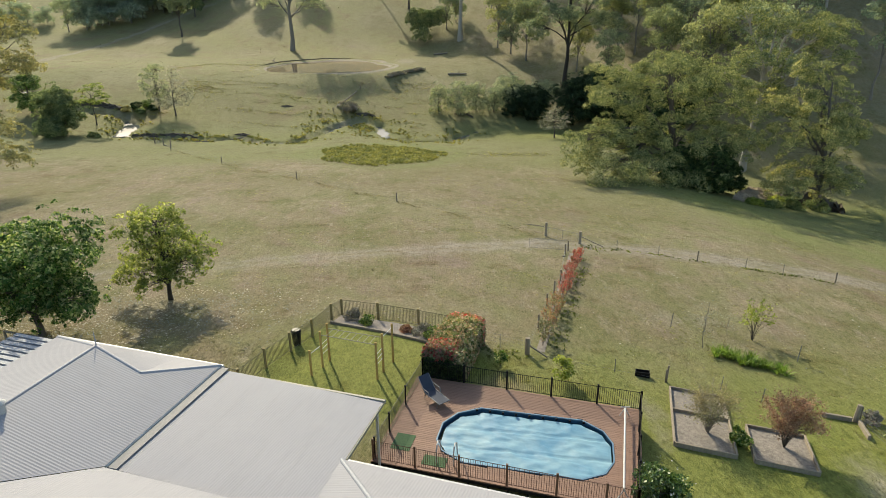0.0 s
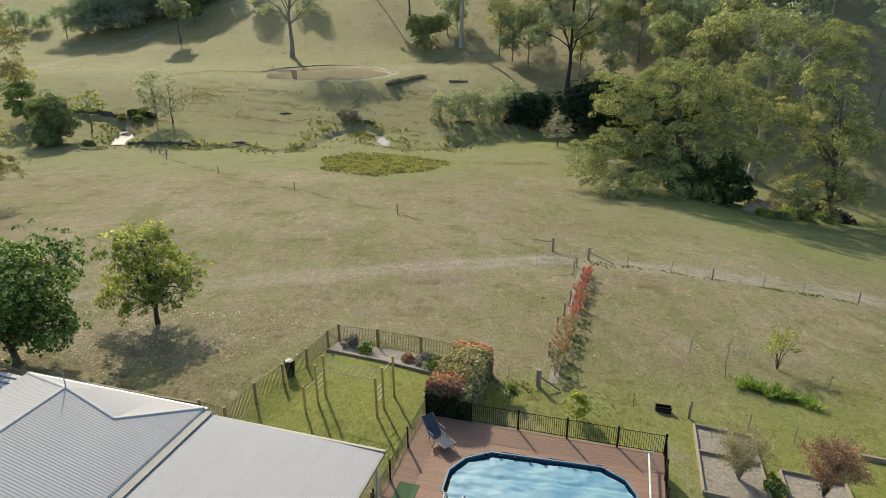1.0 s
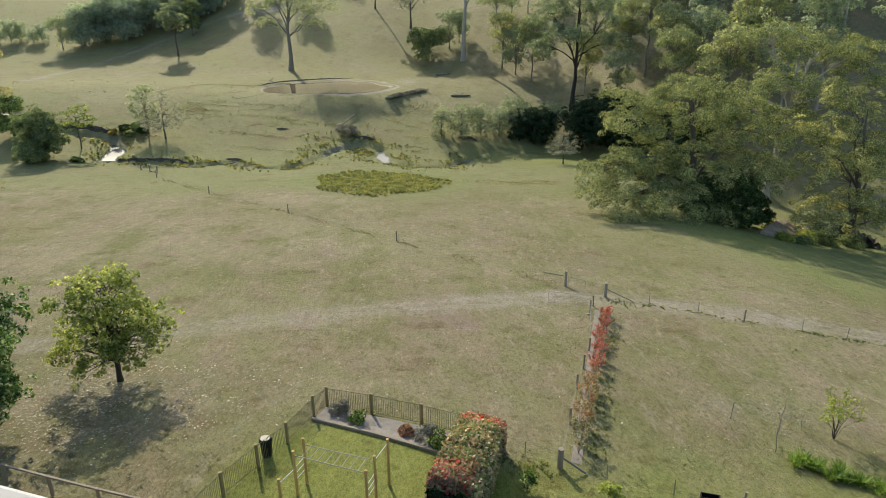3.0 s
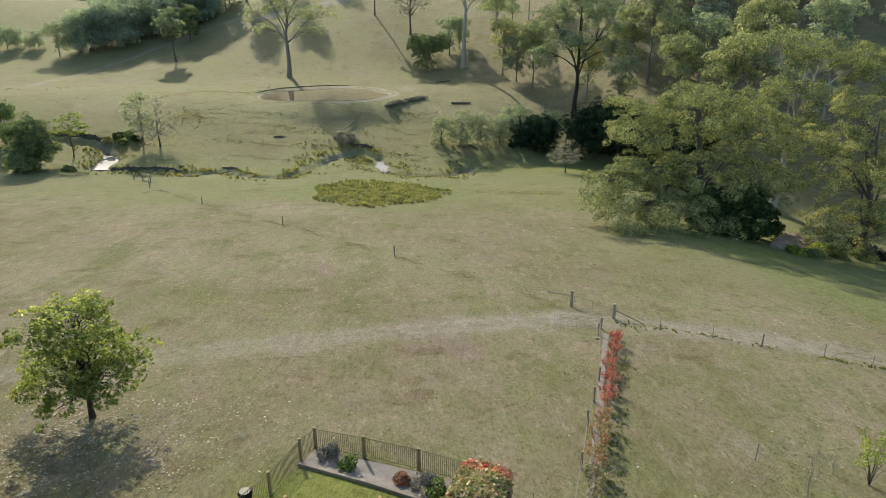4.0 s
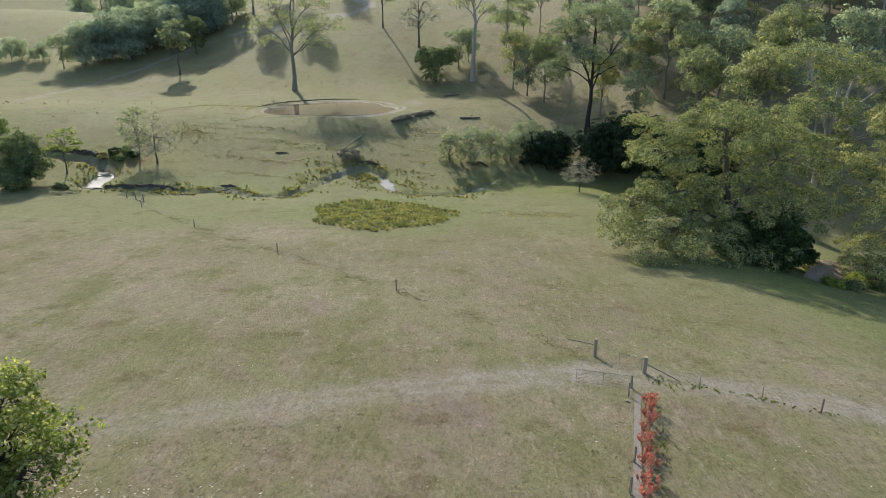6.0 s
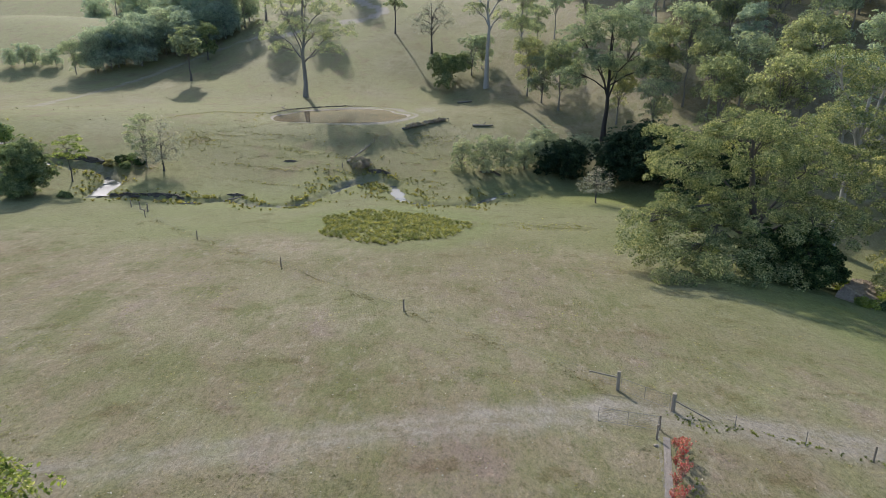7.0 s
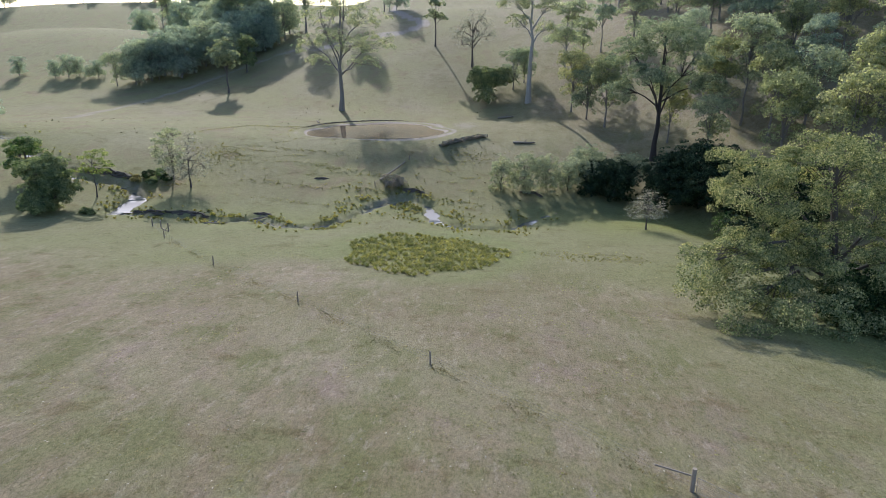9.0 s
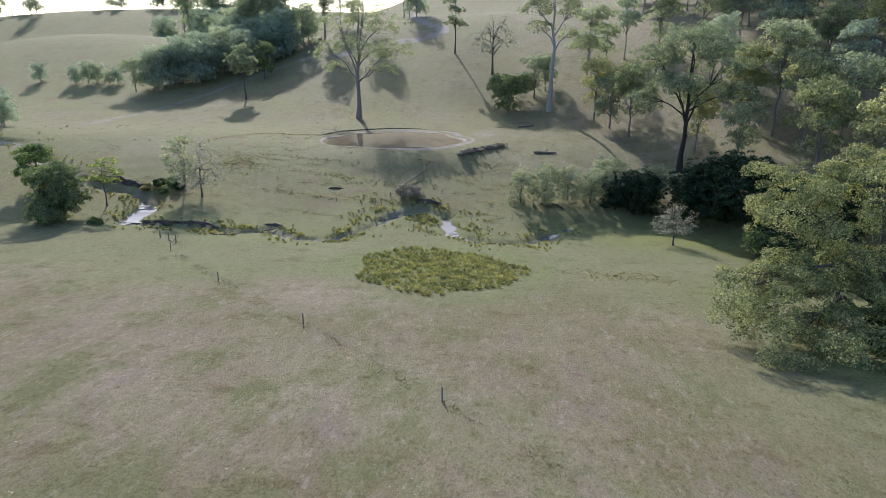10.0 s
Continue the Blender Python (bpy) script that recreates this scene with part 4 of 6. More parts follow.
make_pool()
make_deck()
panel_fence("pool_fence", "black tubular pool fence on the timber deck", on_deck((0.05, 0.0), (2.6, -0.02), (5.15, -0.04), (7.7, -0.06), (10.25, -0.08), (12.55, -0.1)), DARK_POST, DARK_POST, 1.25, "pool fences", levels=0.0)
panel_fence("pool_fence", "black tubular pool fence on the timber deck", on_deck((12.55, -0.1), (12.5, -2.0), (12.45, -3.9), (12.4, -5.8), (12.35, -7.7)), DARK_POST, DARK_POST, 1.25, "pool fences", levels=0.0)
panel_fence("pool_fence", "black and olive pool fence beside the lawn", on_deck((0.05, 0.0), (-0.05, -2.9), (-0.1, -5.4), (-0.15, -7.4)), DARK_POST, GREEN_POST, 1.3, "pool fences", levels=-0.05)
panel_fence("pool_fence", "red-brown pool fence on the timber deck", on_deck((-0.15, -7.6), (2.0, -7.62), (4.2, -7.64), (6.5, -7.66), (8.8, -7.68), (11.0, -7.7), (12.35, -7.7)), BROWN_POST, BROWN_POST, 1.25, "pool fences", levels=0.0)
GARDEN = [(-13.5, 31.9), (-11.9, 31.2), (-11.0, 33.6), (-9.95, 35.8), (-8.95, 37.9), (-8.15, 41.0), (-7.6, 42.2), (-4.8, 41.4), (-1.8, 40.4), (0.6, 39.5)]
panel_fence("garden_fence", "weathered timber posts with olive picket panels", GARDEN, FENCE_LOG, GREEN_POST, 1.4, "garden fences", 0.09, False)


# trees near the house and along the creek
gum("garden_tree", "round bright-green tree with a short dark trunk", on(-21.9, 45.7), 11, domes(np.random.default_rng(11), 20, 4.15, 1.9, 7.3, 0.7, (0.32, 0.44)), 0.2, GARDEN_LEAF, DARK_BARK, 0.32, 0.135, 18, 0.42, fork=0.12, under=-0.45, hang=0.1, bough=0.45)
gum("garden_tree", "dense dark-green tree beside the house", on(-27.8, 38.4), 12, domes(np.random.default_rng(14), 18, 4.9, 1.5, 8.1, 0.8, (0.34, 0.48)), 0.24, DEEP_LEAF, BARK, 0.36, 0.14, 30, 0.66, fork=0.12, under=-0.75, hang=0.1)
WEEPING = ((11.0, 0.0, 21.5, 3.0, 2.6, 3.0), (11.8, -1.0, 17.2, 3.4, 2.9, 2.3), (4.9, 1.0, 14.7, 4.0, 3.4, 3.4), (6.3, 0.0, 8.6, 3.2, 2.7, 2.6), (8.4, -2.0, 4.9, 3.2, 2.9, 2.6), (4.6, 2.0, 21.4, 3.9, 3.3, 3.4))
gum("gum_tree", "tall weeping gum with brownish hanging leaves", on(-70, 90), 13, WEEPING, 0.4, BROWN_LEAF, BARK, 0.5, 0.15, 34, 0.62, fork=0.25, hang=0.7, bough=0.4)
gum("creek_tree", "round dark-green tree beside the creek", on(-90.3, 149.8), 14, domes(np.random.default_rng(15), 11, 5.6, 0.9, 10.8, 0.9), 0.35, BUSH_LEAF, BARK, 0.7, 0.2, 60, 0.85, fork=0.12, under=-0.8)
gum("creek_tree", "dark bushy tree beside the creek", on(-104.5, 163), 15, domes(np.random.default_rng(16), 8, 4.2, 1.2, 9.2, 0.9), 0.3, DEEP_LEAF, BARK, 0.62, 0.22, 46, 1.0, fork=0.12, under=-0.7)
tree("slim_tree", "slender open tree with a pale green crown", on(-86.9, 159.5), 16, 10.5, 4.8, 5.2, 0.16, GARDEN_LEAF, BARK, 44, 60, 0.2, squash=0.6, clump=0.12)
tree("grey_tree", "thin grey-green half-bare tree by the creek", on(-75.5, 171), 17, 12.5, 4.2, 2.6, 0.22, BLUE_LEAF, BARK, 90, 60, 0.17, thin=2.0, clump=0.14)
tree("grey_tree", "thin grey half-bare tree by the creek", on(-70.6, 169), 18, 13, 5.4, 1.6, 0.22, TWIG, BARK, 110, 34, 0.17, thin=2.4, clump=0.16, limbs=14)
tree("grey_tree", "small bare silver tree on the flat", on(29.5, 165.5), 19, 8.4, 4.0, 2.4, 0.2, TWIG, BARK, 130, 26, 0.12, thin=2.2, limbs=16, clump=0.13)
# large trees on the right bank
BROAD = ((-15.0, -10.0, 8.2, 5.0, 4.5, 3.4), (-3.7, 0.0, 17.6, 10.4, 9.5, 5.0), (-13.6, -4.0, 17.0, 5.4, 4.6, 3.8), (-13.0, -6.0, 10.5, 5.7, 4.9, 4.2), (-20.6, -12.0, 10.4, 3.8, 3.5, 2.2), (-18.0, -15.0, 5.6, 4.6, 4.2, 2.8), (6.7, 2.0, 14.7, 7.1, 6.0, 5.6), (-2.5, -4.0, 9.3, 8.6, 6.5, 4.6), (-8.6, -11.0, 3.8, 7.2, 6.0, 3.6), (-0.3, -10.0, 2.2, 4.7, 4.0, 2.8), (8.5, -3.0, 7.6, 6.4, 5.5, 3.8), (-1.7, 4.0, 20.6, 5.4, 4.6, 2.7))
gum("gum_tree", "broad spreading gum with pale golden-green foliage", on(46, 122), 21, BROAD, 0.85, GOLD_LEAF, BARK, 1.1, 0.16, 150, 0.66, fork=0.12, bough=0.36, under=-0.5, hang=0.35)
BEHIND = ((0.5, 0.0, 23.1, 6.6, 5.6, 4.4), (5.5, 2.0, 30.4, 7.0, 6.1, 4.0), (-4.0, 2.0, 33.0, 5.2, 4.5, 2.9), (14.1, 4.0, 29.1, 6.5, 5.7, 3.5), (1.2, -2.0, 14.5, 6.7, 5.7, 5.0), (14.6, 0.0, 24.8, 4.8, 4.1, 3.8), (6.0, -4.0, 19.7, 5.0, 4.5, 4.2), (-11.9, -4.0, 22.4, 4.6, 4.0, 2.6))
gum("gum_tree", "tall gum with white limbs behind the broad tree", on(68, 140), 22, BEHIND, 0.75, GOLD_LEAF, PALE_BARK, 1.1, 0.19, 100, 0.5, fork=0.35, bough=0.5, hang=0.3)
BANKSIDE = ((-0.4, 8.0, 23.6, 4.4, 3.8, 3.2), (0.4, 4.0, 19.4, 4.4, 3.7, 3.7), (-4.1, 1.0, 14.0, 6.5, 5.7, 4.6), (3.8, 4.0, 14.0, 4.0, 3.4, 3.4), (-3.3, -2.0, 7.5, 6.2, 5.4, 3.9), (-9.1, -5.0, 5.4, 3.6, 3.3, 2.0), (2.6, 0.0, 4.8, 4.2, 3.6, 3.6), (-6.9, 7.0, 17.2, 4.8, 4.1, 4.0))
gum("gum_tree", "leafy gum on the eroded creek bank", on(71, 114), 23, BANKSIDE, 0.55, GOLD_LEAF, BARK, 1.05, 0.17, 120, 0.62, fork=0.15, bough=0.45, under=-0.5, hang=0.3)
# Near-black trees added to make the shaded hollow inside the gum's crown.
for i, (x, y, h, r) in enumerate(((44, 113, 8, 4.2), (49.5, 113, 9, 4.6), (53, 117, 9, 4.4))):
    tree("tree", "dark dense tree added for the shade inside the broad gum", on(x, y), 240 + i, h, r, 0.3, 0.3, SHADE_LEAF, DARK_BARK, 110, 150, 0.2, clump=0.13, group="dark trees under the gum")
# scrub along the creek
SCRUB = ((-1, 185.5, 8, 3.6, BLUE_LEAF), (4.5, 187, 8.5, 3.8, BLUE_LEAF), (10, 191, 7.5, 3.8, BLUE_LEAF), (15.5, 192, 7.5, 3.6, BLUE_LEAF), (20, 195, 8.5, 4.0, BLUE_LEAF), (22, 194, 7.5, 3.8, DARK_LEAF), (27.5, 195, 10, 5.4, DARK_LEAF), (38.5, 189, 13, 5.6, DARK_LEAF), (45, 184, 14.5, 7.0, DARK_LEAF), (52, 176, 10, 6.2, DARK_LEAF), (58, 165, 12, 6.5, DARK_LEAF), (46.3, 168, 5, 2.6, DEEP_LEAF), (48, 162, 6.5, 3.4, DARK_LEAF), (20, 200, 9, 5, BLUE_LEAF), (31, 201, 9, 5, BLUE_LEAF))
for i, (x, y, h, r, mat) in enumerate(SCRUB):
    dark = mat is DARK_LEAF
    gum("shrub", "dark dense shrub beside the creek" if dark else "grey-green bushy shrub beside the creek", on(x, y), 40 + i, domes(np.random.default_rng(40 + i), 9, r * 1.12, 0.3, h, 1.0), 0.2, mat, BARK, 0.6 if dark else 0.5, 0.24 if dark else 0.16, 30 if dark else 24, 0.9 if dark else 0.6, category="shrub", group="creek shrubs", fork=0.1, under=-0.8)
# gums on the slope
DAM_GUM = ((-6, 0, 31, 6.0, 5.5, 4.0), (2, 2, 36, 7.0, 6.0, 4.4), (9, -1, 31, 6.5, 6.0, 4.0), (13, 2, 23, 5.5, 5.0, 3.6), (-11, 1, 23, 5.0, 4.5, 3.2), (-3, -3, 25, 5.0, 4.5, 3.2), (6, -3, 22, 5.5, 5.0, 3.2), (-7, 2, 17, 4.0, 3.6, 2.4), (10, -2, 16, 4.4, 4.0, 2.6))
gum("gum_tree", "tall gum with an open crown beside the dam", on(-58.6, 260), 51, DAM_GUM, 0.85, GUM_LEAF, GREY_GUM_BARK, 1.2, 0.28, 40, 0.5, fork=0.33, bough=0.34, hang=0.3, under=-0.7)
WHITE_GUM = ((0, 0, 37, 6.0, 5.5, 3.8), (-6, 1, 33, 4.6, 4.4, 3.0), (6, 0, 32, 4.6, 4.4, 3.2), (-4, -2, 27, 4.0, 3.6, 2.6), (5, 1, 25, 3.6, 3.4, 2.4))
gum("gum_tree", "tall white-trunked gum on the slope", on(7.3, 267.5), 52, WHITE_GUM, 0.95, GUM_LEAF, PALE_BARK, 1.2, 0.28, 46, 0.8, fork=0.6, bough=0.36, hang=0.3, under=-0.6)
DARK_GUM = ((0, 0, 32, 7.5, 7.0, 4.6), (-8, 1, 28, 5.5, 5.0, 3.6), (8, 0, 27, 6.0, 5.5, 3.6), (-4, -3, 22, 5.0, 4.6, 3.0), (12, -1, 20, 4.5, 4.2, 2.8), (4, 3, 20, 5.5, 5.0, 3.2), (-10, 0, 18, 4.2, 4.0, 2.6))
gum("gum_tree", "dark-trunked gum above the creek scrub", on(40.2, 213), 53, DARK_GUM, 0.75, GUM_LEAF, DARK_BARK, 1.15, 0.25, 62, 0.9, fork=0.3, bough=0.36, hang=0.3, under=-0.75)
gum("bush", "round dark bush on the slope", on(-7.5, 276), 54, domes(np.random.default_rng(54), 9, 8.6, 0.5, 11.5, 0.85), 0.4, BUSH_LEAF, BARK, 0.8, 0.28, 36, 1.0, category="bush", fork=0.08, under=-0.7)
tree("gum_tree", "bare-limbed gum on the upper slope", on(-14.8, 305), 55, 24, 9, 8, 0.5, TWIG, BARK, 80, 50, 0.24, limbs=14, thin=2.2)
gum("gum_tree", "slim gum on the bare upper slope", on(-32, 323), 56, domes(np.random.default_rng(56), 6, 5.5, 8, 24), 0.35, GUM_LEAF, BARK, 0.8, 0.34, 26, 0.8, fork=0.35)
gum("gum_tree", "small gum on the open hillside", on(-112.5, 289), 57, domes(np.random.default_rng(57), 8, 6.4, 8.5, 21), 0.4, GUM_LEAF, BARK, 0.8, 0.32, 28, 0.85, fork=0.35)
gum("gum_tree", "rounded grey-green gum on the open hillside", on(-117.5, 322), 58, domes(np.random.default_rng(58), 6, 5.2, 2.5, 15.5, 0.95), 0.35, BUSH_LEAF, BARK, 0.8, 0.32, 28, 0.95, fork=0.15, under=-0.6)


# woods: a few gums of different habit, repeated over the hills
def woods():
    kinds = []
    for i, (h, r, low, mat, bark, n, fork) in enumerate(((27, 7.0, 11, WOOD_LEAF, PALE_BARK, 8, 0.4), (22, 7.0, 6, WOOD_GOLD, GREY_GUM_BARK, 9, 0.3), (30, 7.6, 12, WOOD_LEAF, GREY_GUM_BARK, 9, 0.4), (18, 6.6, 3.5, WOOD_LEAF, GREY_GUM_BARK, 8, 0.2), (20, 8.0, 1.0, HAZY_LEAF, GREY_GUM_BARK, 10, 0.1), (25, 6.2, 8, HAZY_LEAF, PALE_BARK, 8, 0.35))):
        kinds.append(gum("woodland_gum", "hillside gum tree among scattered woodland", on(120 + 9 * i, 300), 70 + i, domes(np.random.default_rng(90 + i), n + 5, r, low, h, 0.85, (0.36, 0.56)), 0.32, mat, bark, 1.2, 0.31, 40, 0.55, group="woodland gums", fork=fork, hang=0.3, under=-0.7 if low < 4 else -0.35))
    rng = random.Random(4)
    spots = []

    def plant(x, y, kind, scale):
        spots.append((x, y))
        copy_thing(kinds[kind], Matrix.Translation(on(x, y)) @ Matrix.Rotation(rng.uniform(0, 6.28), 4, "Z") @ Matrix.Scale(scale, 4))

    for x, y, k, s in ((21, 283, 0, 1.0), (43, 274, 2, 1.0), (21.5, 256, 1, 0.9), (26, 250, 3, 0.9), (31, 243, 1, 1.0), (45, 219, 1, 0.75), (52, 206, 3, 0.8), (58, 219, 1, 1.0), (72, 244, 0, 1.0), (76, 243, 2, 1.0), (78, 227, 1, 0.9), (65, 202, 1, 1.0), (73, 201, 3, 1.1), (95, 242, 2, 1.0), (2, 281, 3, 0.8), (6, 284, 3, 0.7), (84, 190, 1, 1.2), (96, 176, 0, 1.1), (110, 165, 2, 1.0), (92, 205, 0, 1.1), (62, 186, 1, 1.0), (70, 172, 1, 1.1), (80, 163, 0, 1.0)):
        plant(x, y, k, s)
    tries = 0
    while len(spots) < 200 and tries < 6000:
        tries += 1
        y = rng.uniform(205, 440)
        x = rng.uniform(20, 220) + (y - 230) * 0.12
        if x < 55 and y < 300 or min(math.hypot(x - a, y - b) for a, b in spots) < 6.5:
            continue
        plant(x, y, rng.choice((0, 0, 1, 2, 2, 3, 5, 5)), rng.uniform(0.75, 1.15))
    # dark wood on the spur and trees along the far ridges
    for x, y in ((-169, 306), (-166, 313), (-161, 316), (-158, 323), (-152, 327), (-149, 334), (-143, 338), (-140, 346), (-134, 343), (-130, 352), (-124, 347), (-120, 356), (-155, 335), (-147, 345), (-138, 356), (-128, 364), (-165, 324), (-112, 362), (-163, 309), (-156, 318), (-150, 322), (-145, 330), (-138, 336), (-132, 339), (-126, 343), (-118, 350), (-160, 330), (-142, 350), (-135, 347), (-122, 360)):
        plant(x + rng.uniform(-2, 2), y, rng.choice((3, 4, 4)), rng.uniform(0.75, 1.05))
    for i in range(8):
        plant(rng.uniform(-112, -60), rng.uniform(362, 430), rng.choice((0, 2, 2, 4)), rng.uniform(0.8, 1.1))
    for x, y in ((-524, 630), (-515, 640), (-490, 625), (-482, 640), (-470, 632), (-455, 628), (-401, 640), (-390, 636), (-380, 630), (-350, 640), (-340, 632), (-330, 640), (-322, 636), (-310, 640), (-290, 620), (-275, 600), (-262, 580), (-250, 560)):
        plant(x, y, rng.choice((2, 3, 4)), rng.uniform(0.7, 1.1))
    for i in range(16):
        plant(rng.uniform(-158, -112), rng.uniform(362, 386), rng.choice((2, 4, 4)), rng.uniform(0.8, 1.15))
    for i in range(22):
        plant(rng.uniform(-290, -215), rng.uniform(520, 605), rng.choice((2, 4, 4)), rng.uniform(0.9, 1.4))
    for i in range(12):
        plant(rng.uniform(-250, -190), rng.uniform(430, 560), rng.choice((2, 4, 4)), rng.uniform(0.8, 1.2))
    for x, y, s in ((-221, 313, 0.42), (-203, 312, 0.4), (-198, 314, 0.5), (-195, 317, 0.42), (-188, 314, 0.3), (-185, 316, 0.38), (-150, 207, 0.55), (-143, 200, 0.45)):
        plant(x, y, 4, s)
    # the first of each kind joins the wood too
    for k, (x, y) in zip(kinds, ((64, 262), (88, 268), (104, 255), (118, 240), (-133, 334), (97, 290))):
        k.matrix_world = Matrix.Translation(on(x, y))


woods()


# grass
def tufts(name, label, spots, blades, height, width, mat, seed, parent=None, spread=0.5):
    """Clumps of leaning blades; each blade is a narrow four-sided leaf."""
    rng = np.random.default_rng(seed)
    spots = np.asarray(spots, float)
    n = len(spots) * blades
    at = np.repeat(spots, blades, axis=0)
    size = np.repeat(rng.uniform(0.6, 1.3, len(spots)), blades)[:, None]
    turn = rng.uniform(0, 2 * np.pi, n)
    out = np.stack([np.cos(turn), np.sin(turn)], -1)
    lean = rng.uniform(0.15, 1.0, (n, 1)) * spread * height * 2
    foot = np.concatenate([at[:, :2] + out * rng.uniform(0, 0.25, (n, 1)) * height * size, at[:, 2:] - 0.03], 1)
    tip = foot + np.concatenate([out * lean * size, height * size * rng.uniform(0.6, 1.1, (n, 1))], 1)
    side = np.stack([-out[:, 1], out[:, 0], np.zeros(n)], -1) * width * size / 2
    mid = foot * 0.45 + tip * 0.55 + np.array([0, 0, 1]) * height * size * 0.12
    b = Build()
    b.quads(np.stack([foot, mid - side, tip, mid + side], 1))
    ob = finish(name, b.mesh(name), mat, parent)
    return tagged(ob, label, "grass", kind="stuff")


def scattered(seed, n, x0, x1, y0, y1, keep):
    rng = np.random.default_rng(seed)
    x, y = rng.uniform(x0, x1, n), y0 + (y1 - y0) * rng.uniform(0, 1, n) ** 1.3
    ok = keep(x, y)
    x, y = x[ok], y[ok]
    return np.stack([x, y, ground_z(x, y)], -1)


def patchy(x, y):
    return np.sin(x * 0.35 + 2 * np.sin(y * 0.21)) * np.cos(y * 0.43 + 1.5 * np.sin(x * 0.17)) > np.random.default_rng(3).uniform(-1.1, 1.0, len(x))


def open_field(x, y):
    house = (x > -26) & (x < 8) & (y < 32)
    lawn = np.hypot((x + 4.5) / 8, (y - 34.5) / 7) < 0.95
    deck = (x > -4) & (x < 12) & (y < 33)
    return ~house & ~lawn & ~deck & (line_gap(x, y, TRACK) > 1.5)


tufts("dry_grass", "short dry straw-coloured pasture grass", scattered(31, 60000, -50, 48, 22, 150, lambda x, y: open_field(x, y) & patchy(x, y)), 4, 0.075, 0.025, STRAW, 32)
tufts("green_grass", "scattered tufts of short green pasture grass", scattered(33, 5000, -50, 48, 22, 150, lambda x, y: open_field(x, y) & ~patchy(x, y)), 5, 0.07, 0.03, BANK_GRASS, 34)


def rough_sward():
    """Low bumps of rank grass in drifts over the paddocks."""
    rng = np.random.default_rng(51)
    x, y = rng.uniform(-48, 50, 20000), 33 + 100 * rng.uniform(0, 1, 20000) ** 1.4
    drift = np.sin(x * 0.31 + 1.7 * np.sin(y * 0.19)) + np.sin(y * 0.37 + 1.3 * np.sin(x * 0.23)) + 0.6 * np.sin(x * 0.9 + y * 0.7)
    ok = open_field(x, y) & (drift + rng.normal(size=len(x)) * 0.7 > 0.9) & (line_gap(x, y, TRACK) > 2.5)
    x, y = x[ok], y[ok]
    pts = np.stack([x, y, ground_z(x, y)], -1)
    kind = (drift[ok] + np.sin(x * 0.13) + rng.normal(size=len(x)) * 0.5) > 1.7
    tufts("rank_grass", "low drifts of rank straw-coloured grass", pts[~kind], 12, 0.085, 0.03, PALE_STRAW, 52, spread=1.1)
    tufts("olive_tufts", "low drifts of rank olive grass", pts[kind], 12, 0.08, 0.03, OLIVE_STRAW, 53, spread=1.1)


rough_sward()


def tussock_bed():
    rng = np.random.default_rng(35)
    pts = []
    while len(pts) < 640:
        a, r = rng.uniform(0, 6.28), rng.uniform(0, 1) ** 0.5
        r *= 1 + 0.08 * math.sin(3 * a + 1) + 0.05 * math.sin(7 * a)
        x, y = -13.5 + 13.2 * r * math.cos(a), 135.5 + 15.0 * r * math.sin(a)
        if all(math.hypot(x - p[0], y - p[1]) > 0.62 for p in pts):
            pts.append((x, y, gz(x, y)))
    tufts("tussock_bed", "oval bed of tall yellow-green tussock grass", pts, 70, 0.46, 0.06, TUSSOCK, 36, spread=0.7)
    pts = []
    while len(pts) < 900:
        i = rng.integers(1, len(CREEK) - 8)
        k = rng.uniform()
        p = CREEK[i] * (1 - k) + CREEK[i + 1] * k + rng.normal(size=2) * (4.2 if -38 < CREEK[i][0] < 10 else 2.2)
        if line_gap(p[0], p[1], CREEK) > 1.6 and math.sin(p[0] * 0.5) + math.sin(p[1] * 0.8 + p[0] * 0.2) + rng.normal() * 0.6 > 0:
            pts.append((*p, gz(*p)))
    tufts("creek_tussocks", "golden tussocks along the creek banks", pts[::2], 34, 0.45, 0.065, TUSSOCK, 37)
    tufts("creek_rushes", "brown and green tussocks along the creek banks", pts[1::2], 30, 0.38, 0.065, BANK_GRASS, 38)


tussock_bed()


def litter():
    """Fallen leaves, thickest under the garden trees."""
    rng = np.random.default_rng(71)
    x = np.concatenate([rng.normal(-21.5, 5.5, 2600), rng.normal(-27, 4, 900), rng.uniform(-40, 40, 900)])
    y = np.concatenate([rng.normal(43.5, 3.2, 2600), rng.normal(40, 3, 900), rng.uniform(36, 75, 900)])
    ok = open_field(x, y)
    pts = np.stack([x[ok], y[ok], ground_z(x[ok], y[ok]) + 0.025], -1)
    b = Build()
    b.quads(leaves(rng, pts, 0.02, 0.11, 1.4, facing=np.array((0.0, 0.0, 5.0))))
    tagged(finish("leaf_litter", b.mesh("leaf_litter"), LITTER, None), "pale fallen leaves scattered on the grass", "litter", kind="stuff")


litter()


# garden and paddock things
def beam(name, a, b, w, h, mat, parent, label="", sink=0.05):
    """A squared timber from a to b, standing on its line."""
    a, b = Vector(a), Vector(b)
    d = b - a
    m = Matrix.Translation(a) @ d.to_track_quat("X", "Z").to_matrix().to_4x4()
    return part(name, boxed((0, -w / 2, -sink), (d.length, w / 2, h), m, 0.015), mat, parent, label)


